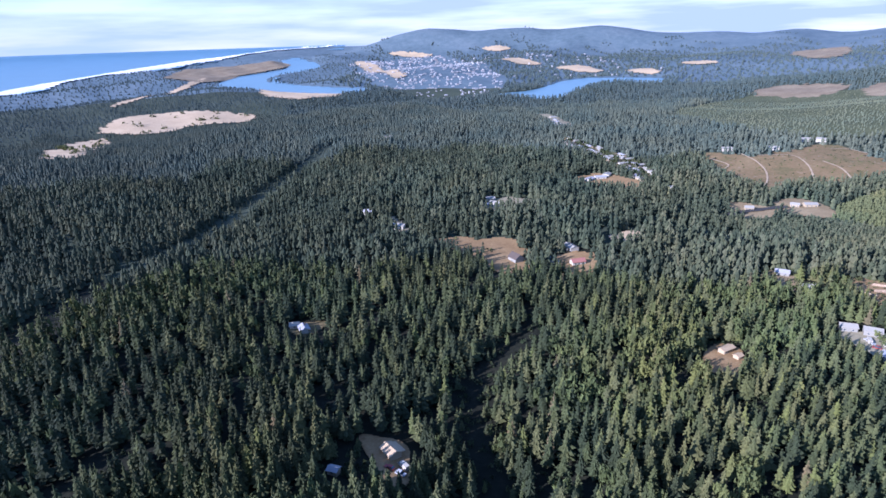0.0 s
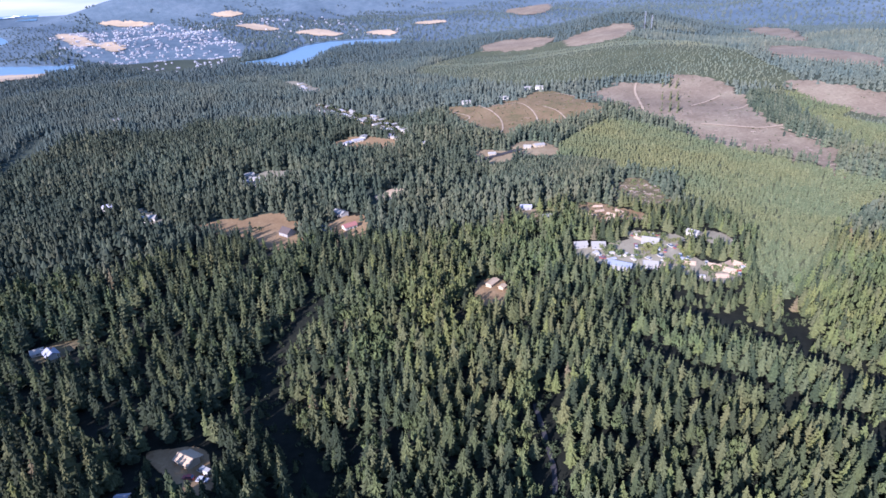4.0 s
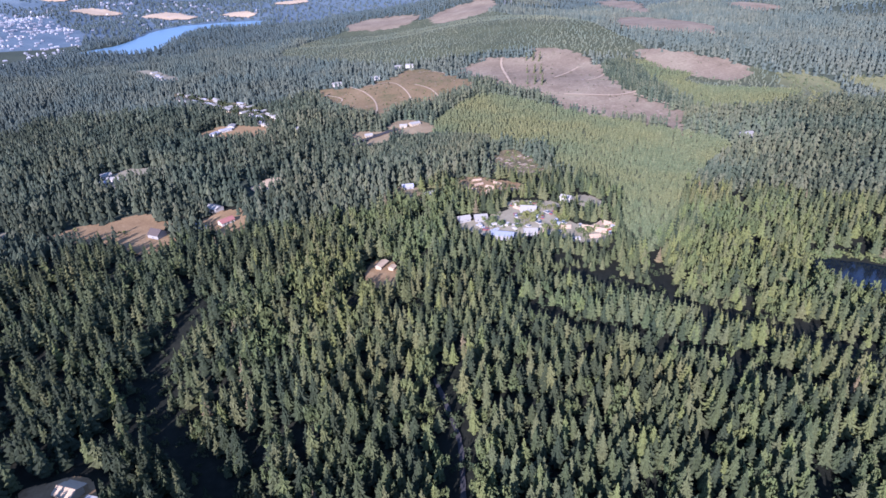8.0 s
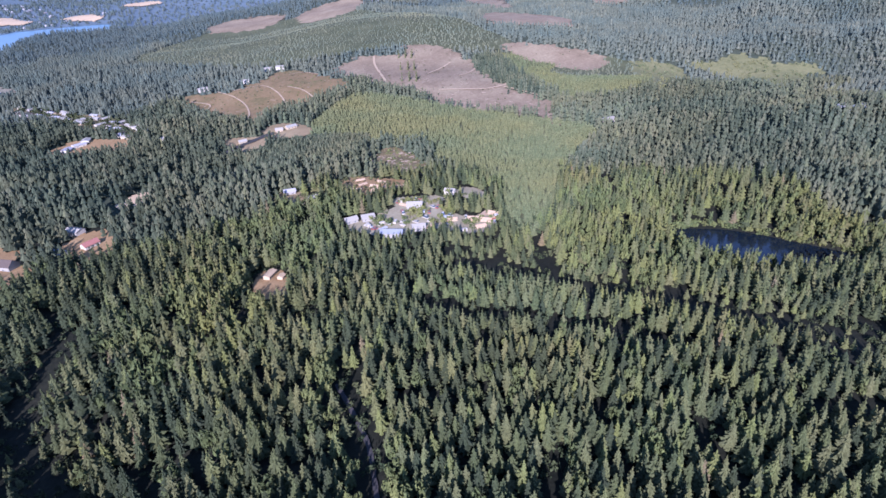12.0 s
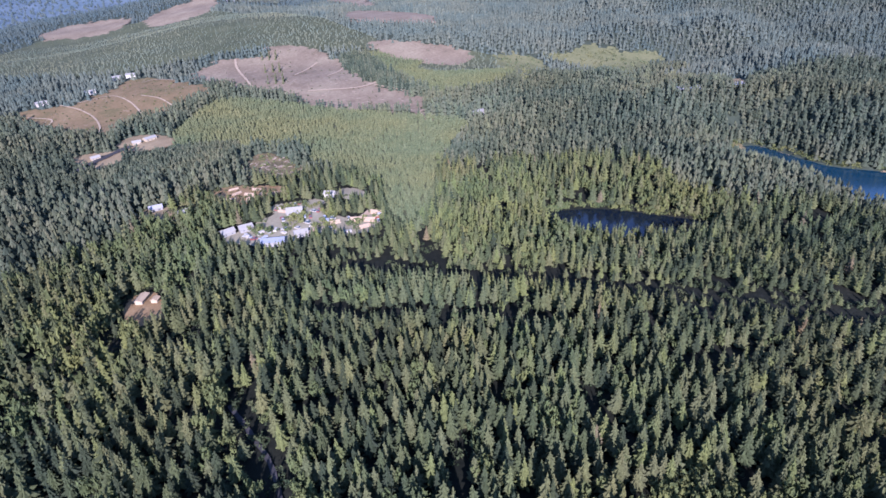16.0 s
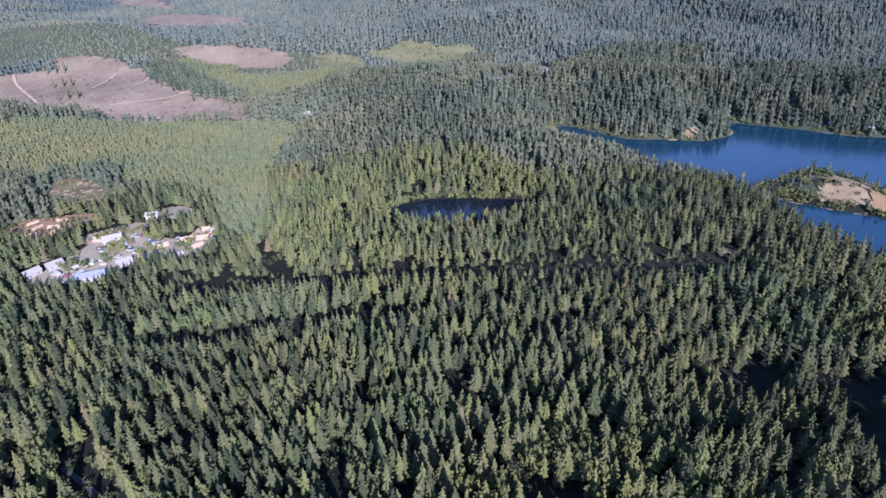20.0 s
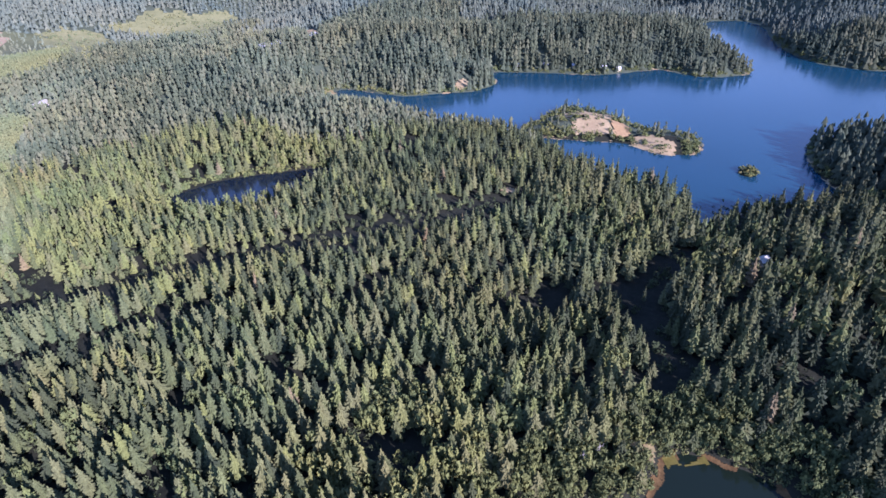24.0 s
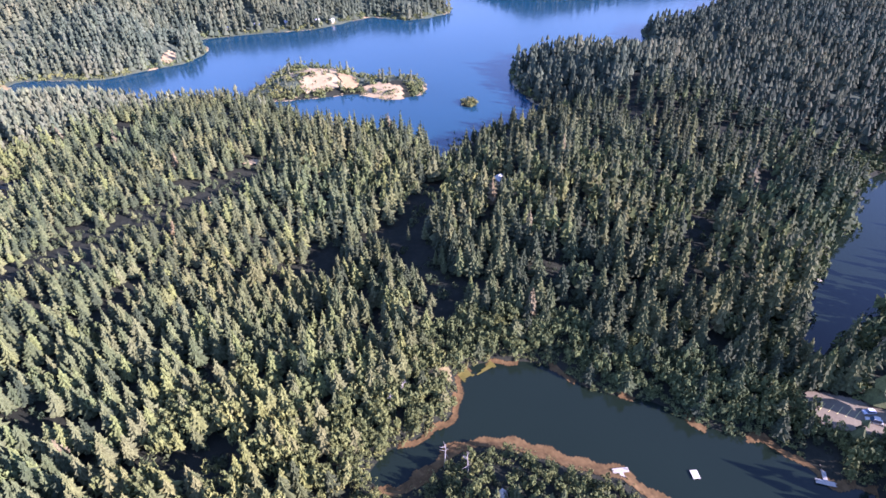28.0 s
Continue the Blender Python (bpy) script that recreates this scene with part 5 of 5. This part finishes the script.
bushes("shore_bushes", banks[clear_of & ((~near & (off > 0.3) & (off < 7)) | (near & (off > 6) & (off < 10)))], 2.4, M_LEAF, "low green bushes along the cove shore")
pick = np.random.default_rng(5).random(len(banks))
grove = banks[clear_of & ~near & (off > 2.5) & (off < 25) & (pick < 0.3)]
gr = np.random.default_rng(6)
tall = gr.uniform(5.0, 9.5, len(grove))
stand("alder_grove", LEAFY, *grove.T, ground_z(*grove.T) - 1.2, tall, tall * gr.uniform(0.27, 0.4, len(grove)), gr.uniform(0, 0.5, len(grove)), M_LEAF,
      "dense rounded grey-green alders along the cove bank")
reeds = banks[near & (off > 0.2) & (off < 6.5) & (pick < 0.5)]
bushes("shore_reeds", reeds, 0.9, M_REED, "short dead reeds on the mud bank")
# shrubs down to the lake's rim and over its island
rim = sprinkle(grow(SHORE["lake"], 7), 3.6, 0.9, 36)
rim = np.vstack([rim, sprinkle(grow(SHORE["pond"], 5), 2.6, 0.9, 38)])
rim = rim[(np.hypot(rim[:, 0], rim[:, 1]) < 900)]
off = np.minimum(water_distance("lake", rim[:, 0], rim[:, 1], 20), water_distance("pond", rim[:, 0], rim[:, 1], 20))
bushes("lake_shrubs", rim[(off > 0.4) & (off < 7)], 4.2, M_LEAF, "green shrubs along the lake shore")
isle = sprinkle(SHORE["island"], 5.5, 0.7, 37)
for key in ("shelf", "shelf_b", "shelf_c", "shelf_d"):
    isle = isle[open_edge(key, isle[:, 0], isle[:, 1], 30) > 0]
bushes("island_shrubs", isle, 4.5, M_LEAF, "rounded green trees on the lake island")
inlet = sprinkle(grow(SHORE["arm"], 17), 3.3, 0.8, 39)
keep = (water_distance("arm", inlet[:, 0], inlet[:, 1], 30) > 0.6) & (water_distance("cove", inlet[:, 0], inlet[:, 1], 30) > 2) & (open_edge("parking", inlet[:, 0], inlet[:, 1], 30) > 2)
bushes("inlet_shrubs", inlet[keep], 6.0, M_LEAF, "dense grey-green shrubs round the shaded inlet")
# a small pier in the shaded inlet
pier = new("small_pier")
pier.matrix_basis = pose(*SPOT["pier"], 0.0, 0, 0, 70)
tagged(pier, "small grey wooden pier in the shaded inlet", "dock")
for k in range(9):
    part("plank", box(bmesh.new(), -0.8, 0.8, -2.2 + k * 0.5, -1.74 + k * 0.5, 0.4, 0.5), M_DECK, pier)
for sx in (-0.6, 0.6):
    part("beam", box(bmesh.new(), sx - 0.1, sx + 0.1, -2.2, 2.3, 0.2, 0.4), M_PILE, pier)
    part("pile", tube(bmesh.new(), 0.13, 4.0, (sx, -1.8, -1.2), sides=8), M_PILE, pier)
bushes("gold_bushes", np.vstack([sprinkle(CLEAR["gold_a"], 9, 0.9, 22), sprinkle(CLEAR["gold_b"], 9, 0.9, 23)]), 5.0, M_YOUNG, "golden green regrowth bushes")
bushes("scrub_bushes", np.vstack([sprinkle(CLEAR["scrub"], 6, 0.7, 24), sprinkle(CLEAR["cut_a"], 11, 0.6, 25), sprinkle(CLEAR["yard_b"], 8, 0.4, 26)]), 3.0, M_LEAF, "scattered brush on logged ground")
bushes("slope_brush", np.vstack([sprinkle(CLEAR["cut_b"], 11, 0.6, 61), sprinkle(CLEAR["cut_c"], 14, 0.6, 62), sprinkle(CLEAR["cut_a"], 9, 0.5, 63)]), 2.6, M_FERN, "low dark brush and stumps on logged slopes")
bushes("yard_trees", sprinkle(CLEAR["yard"], 9, 0.55, 33), 7.0, M_LEAF, "rounded green trees between yard buildings", LEAFY)
bushes("yard_bushes", np.vstack([sprinkle(CLEAR["yard"], 8, 0.35, 27), sprinkle(CLEAR["shelf"], 5, 0.5, 28), sprinkle(CLEAR["shelf_c"], 5, 0.5, 66), sprinkle(CLEAR["shelf_b"], 6, 0.4, 67), sprinkle(CLEAR["field_a"], 16, 0.3, 29)]), 3.6, M_LEAF, "dark green bushes on open ground")
bushes("row_trees", sprinkle(CLEAR["park_row"], 8, 0.7, 64), 8.0, M_FERN, "dark green trees between the row houses", LEAFY_FAR)
bushes("islet_bushes", sprinkle(SHORE["islet"], 2.5, 0.9, 30), 2.6, M_REED, "low yellow-green bushes on a lake islet")
bushes("dune_bushes", np.vstack([sprinkle(CLEAR["dune_a"], 38, 0.5, 31), sprinkle(CLEAR["dune_b"], 30, 0.5, 32)]), 12.0, M_LEAF, "dark shrubs scattered over dune sand")

under = sprinkle(np.array([(-250, -330), (330, -330), (330, 420), (-250, 420)], float), 6.5, 0.62, 34)
under = under[(np.minimum(water_distance("cove", under[:, 0], under[:, 1], 20), water_distance("arm", under[:, 0], under[:, 1], 20)) > np.where(near_bank(under[:, 0], under[:, 1]), 7, 3)) & (np.hypot(under[:, 0], under[:, 1]) > 60)]
for key in ("parking", "slip", "home_a", "home_b", "home_c", "cabin_lot", "yard"):
    under = under[open_edge(key, under[:, 0], under[:, 1], 30) > 1]
away = np.degrees(np.arctan2(-under[:, 0], under[:, 1]))
# filler shrubs between the firs, with deep shade put into their colour
bushes("undergrowth", under[(away < 48)], 4.0, M_FERN, "ferns and shrubs under the trees, darkened for gap shade")

# slash and stumps on the logged hillsides
def slash(points, seed):
    g = np.random.default_rng(seed)
    V, F = [], []
    level = ground_z(points[:, 0], points[:, 1]) + 0.8
    for (x, y), z in zip(points, level):
        a, l, r = g.random() * 3.14, g.uniform(1.5, 5), g.uniform(0.2, 0.5)
        dx, dy = math.cos(a) * l / 2, math.sin(a) * l / 2
        b = len(V)
        for s in (-1, 1):
            V += [(x + s * dx - r * math.sin(a), y + s * dy + r * math.cos(a), z), (x + s * dx + r * math.sin(a), y + s * dy - r * math.cos(a), z), (x + s * dx, y + s * dy, z + r * 1.7)]
        F += [(b, b + 3, b + 5), (b, b + 5, b + 2), (b + 1, b + 2, b + 5), (b + 1, b + 5, b + 4), (b, b + 2, b + 1), (b + 3, b + 4, b + 5)]
    return tagged(mesh_object("logging_slash", V, F, M_PILE), "scattered grey logging slash on bare hillsides", "slash", kind="stuff")


slash(np.vstack([sprinkle(CLEAR[k], s, 0.6, 40 + i) for i, (k, s) in enumerate((("cut_b", 9), ("cut_a", 10), ("cut_c", 12), ("scrub", 5)))]), 9)
SNAGS = [(666, 684), (624, 638), (577, 588)]
snags = [(x + dx, y + dy) for x, y in SNAGS for dx, dy in ((0, 0), (7, 5), (-6, 8), (4, -9), (12, -3))]
sx, sy = np.array(snags, float).T
stand("leftover_trees", FIR_MID, sx, sy, ground_z(sx, sy), np.full(len(sx), 14.0), np.full(len(sx), 1.8), np.full(len(sx), 0.3), M_FIR, "few thin trees left on the logged slope")

# bare dead trees and a drift log by the cove
def dead_tree(x, y, tall, seed):
    g = random.Random(seed)
    ob = new("dead_tree")
    ob.matrix_basis = pose(x, y, height_at(x, y) - 0.2, g.uniform(-4, 4), g.uniform(-4, 4), g.uniform(0, 360))
    tagged(ob, "bare grey dead tree with broken branches near the water", "dead tree", "dead trees by the cove")
    part("trunk", tube(bmesh.new(), 0.28, tall, (0, 0, tall / 2), sides=8, taper=0.15), M_SNAG, ob)
    for k in range(14):
        z, a, ln = tall * g.uniform(0.3, 0.95), g.uniform(0, 6.28), g.uniform(0.8, 2.4)
        bm = bmesh.new()
        bmesh.ops.create_cone(bm, cap_ends=True, segments=5, radius1=0.08, radius2=0.02, depth=ln,
                              matrix=Matrix.Translation((math.cos(a) * ln / 2, math.sin(a) * ln / 2, z)) @ Matrix.Rotation(a, 4, "Z") @ Matrix.Rotation(math.pi / 2 - 0.25, 4, "Y"))
        part("branch", bm, M_SNAG, ob)


M_SNAG = paint("silver_grey_deadwood", (0.22, 0.2, 0.18), 0.9, 0.25)
for k, (x, y) in enumerate(((128, -70), (124, -62), (118, -92), (102, -60), (96, -66), (60, -150), (52, -156), (88, -70))):
    if float(water_distance("cove", np.array([float(x)]), np.array([float(y)]), 20)[0]) > 1:
        dead_tree(x, y, 9 + (k * 37 % 5), k)
log = new("drift_log")
log.matrix_basis = pose(*SPOT["log"], 0.25, 0, 0, 35)
tagged(log, "pale drift log lying on the muddy shore", "log")
part("trunk", tube(bmesh.new(), 0.28, 7, (0, 0, 0), "y", 10, 0.7), M_SNAG, log)
for k, a in enumerate((-2.2, -0.6, 1.4)):
    part("stub", tube(bmesh.new(), 0.07, 0.9, (0.15, a, 0.4), sides=6, taper=0.4), M_SNAG, log)

# the town by the river

def town():
    g = np.random.default_rng(12)
    pts = sprinkle(TOWN, 27, 0.42, 50)
    more = np.stack([g.uniform(-500, 1000, 160), g.uniform(2700, 3900, 160)], -1)
    pts = np.vstack([pts, more])
    V, F, K = [], [], []
    level = ground_z(pts[:, 0], pts[:, 1])
    for (x, y), z in zip(pts, level):
        far = math.hypot(x, y) / 2600
        w, l, h = g.uniform(4, 8) * far, g.uniform(6, 15) * far, g.uniform(2, 4.5) * far
        a = 0.3 + (1.57 if g.random() < 0.5 else 0)
        c, s = math.cos(a), math.sin(a)
        b = len(V)
        for px, py, pz in ((-w, -l, -2), (w, -l, -2), (w, l, -2), (-w, l, -2), (-w, -l, h), (w, -l, h), (w, l, h), (-w, l, h), (0, -l, h * 1.5), (0, l, h * 1.5)):
            V.append((x + 0.5 * (px * c - py * s), y + 0.5 * (px * s + py * c), z + pz))
        for q in ((0, 1, 5, 4), (1, 2, 6, 5), (2, 3, 7, 6), (3, 0, 4, 7), (4, 5, 8, 8), (6, 7, 9, 9)):
            F.append([b + i for i in q[:3]])
            K.append(0)
            if q[2] != q[3]:
                F.append([b + q[0], b + q[2], b + q[3]])
                K.append(0)
        for q in ((5, 6, 9), (5, 9, 8), (7, 4, 8), (7, 8, 9)):
            F.append([b + i for i in q])
            K.append(1)
    ob = mesh_object("town_houses", V, F, paint("weathered_town_siding", (0.24, 0.24, 0.24), 0.8))
    m = Nodes("town_roofs", 0.7, 0.3)
    isl = m.n.new("ShaderNodeNewGeometry").outputs["Random Per Island"]
    m.color(m.ramp(isl, [(0.0, (0.14, 0.15, 0.16)), (0.45, (0.27, 0.28, 0.29)), (0.8, (0.5, 0.5, 0.5)), (1.0, (0.25, 0.19, 0.17))]))
    ob.data.materials.append(m.mat)
    ob.data.polygons.foreach_set("material_index", np.array(K, np.int32))
    return tagged(ob, "pale houses of a small riverside town far off", "town", kind="stuff")


town()


# the trees that the camera passes nearest, one by one
def crown_mesh(seed):
    v, t = fir(14, 10, 300 + seed)
    me = mesh_object("crown", v, t, M_FIR)
    layer = me.data.attributes.new("tint", "FLOAT", "POINT")
    layer.data.foreach_set("value", np.full(len(v), 0.25 + 0.09 * seed, np.float32))
    data = me.data
    bpy.data.objects.remove(me)
    return data


CROWNS = [crown_mesh(s) for s in range(8)]
bm = tube(bmesh.new(), 0.022, 0.9, (0, 0, 0.42), sides=7, taper=0.3)
TRUNK = bpy.data.meshes.new("trunk")
bm.to_mesh(TRUNK)
bm.free()
TRUNK.materials.append(M_BARK)
TR = random.Random(8)
feet = ground_z(np.array([p[0] for p in LONE]), np.array([p[1] for p in LONE]))
for k, (x, y, tall, slim) in enumerate(LONE):
    tree = new("fir_tree")
    tree.matrix_basis = pose(x, y, float(feet[k]) - 0.2, TR.uniform(-2, 2), TR.uniform(-2, 2), TR.uniform(0, 360))
    tagged(tree, "tall olive green fir with drooping ragged branches", "fir tree", "nearest firs of the forest")
    crown, trunk = new("crown", CROWNS[k % 8]), new("trunk", TRUNK)
    crown.scale, trunk.scale = (slim, slim, tall), (tall * 0.6, tall * 0.6, tall)
    crown.parent = trunk.parent = tree
    tagged(trunk, "straight grey-brown trunk")
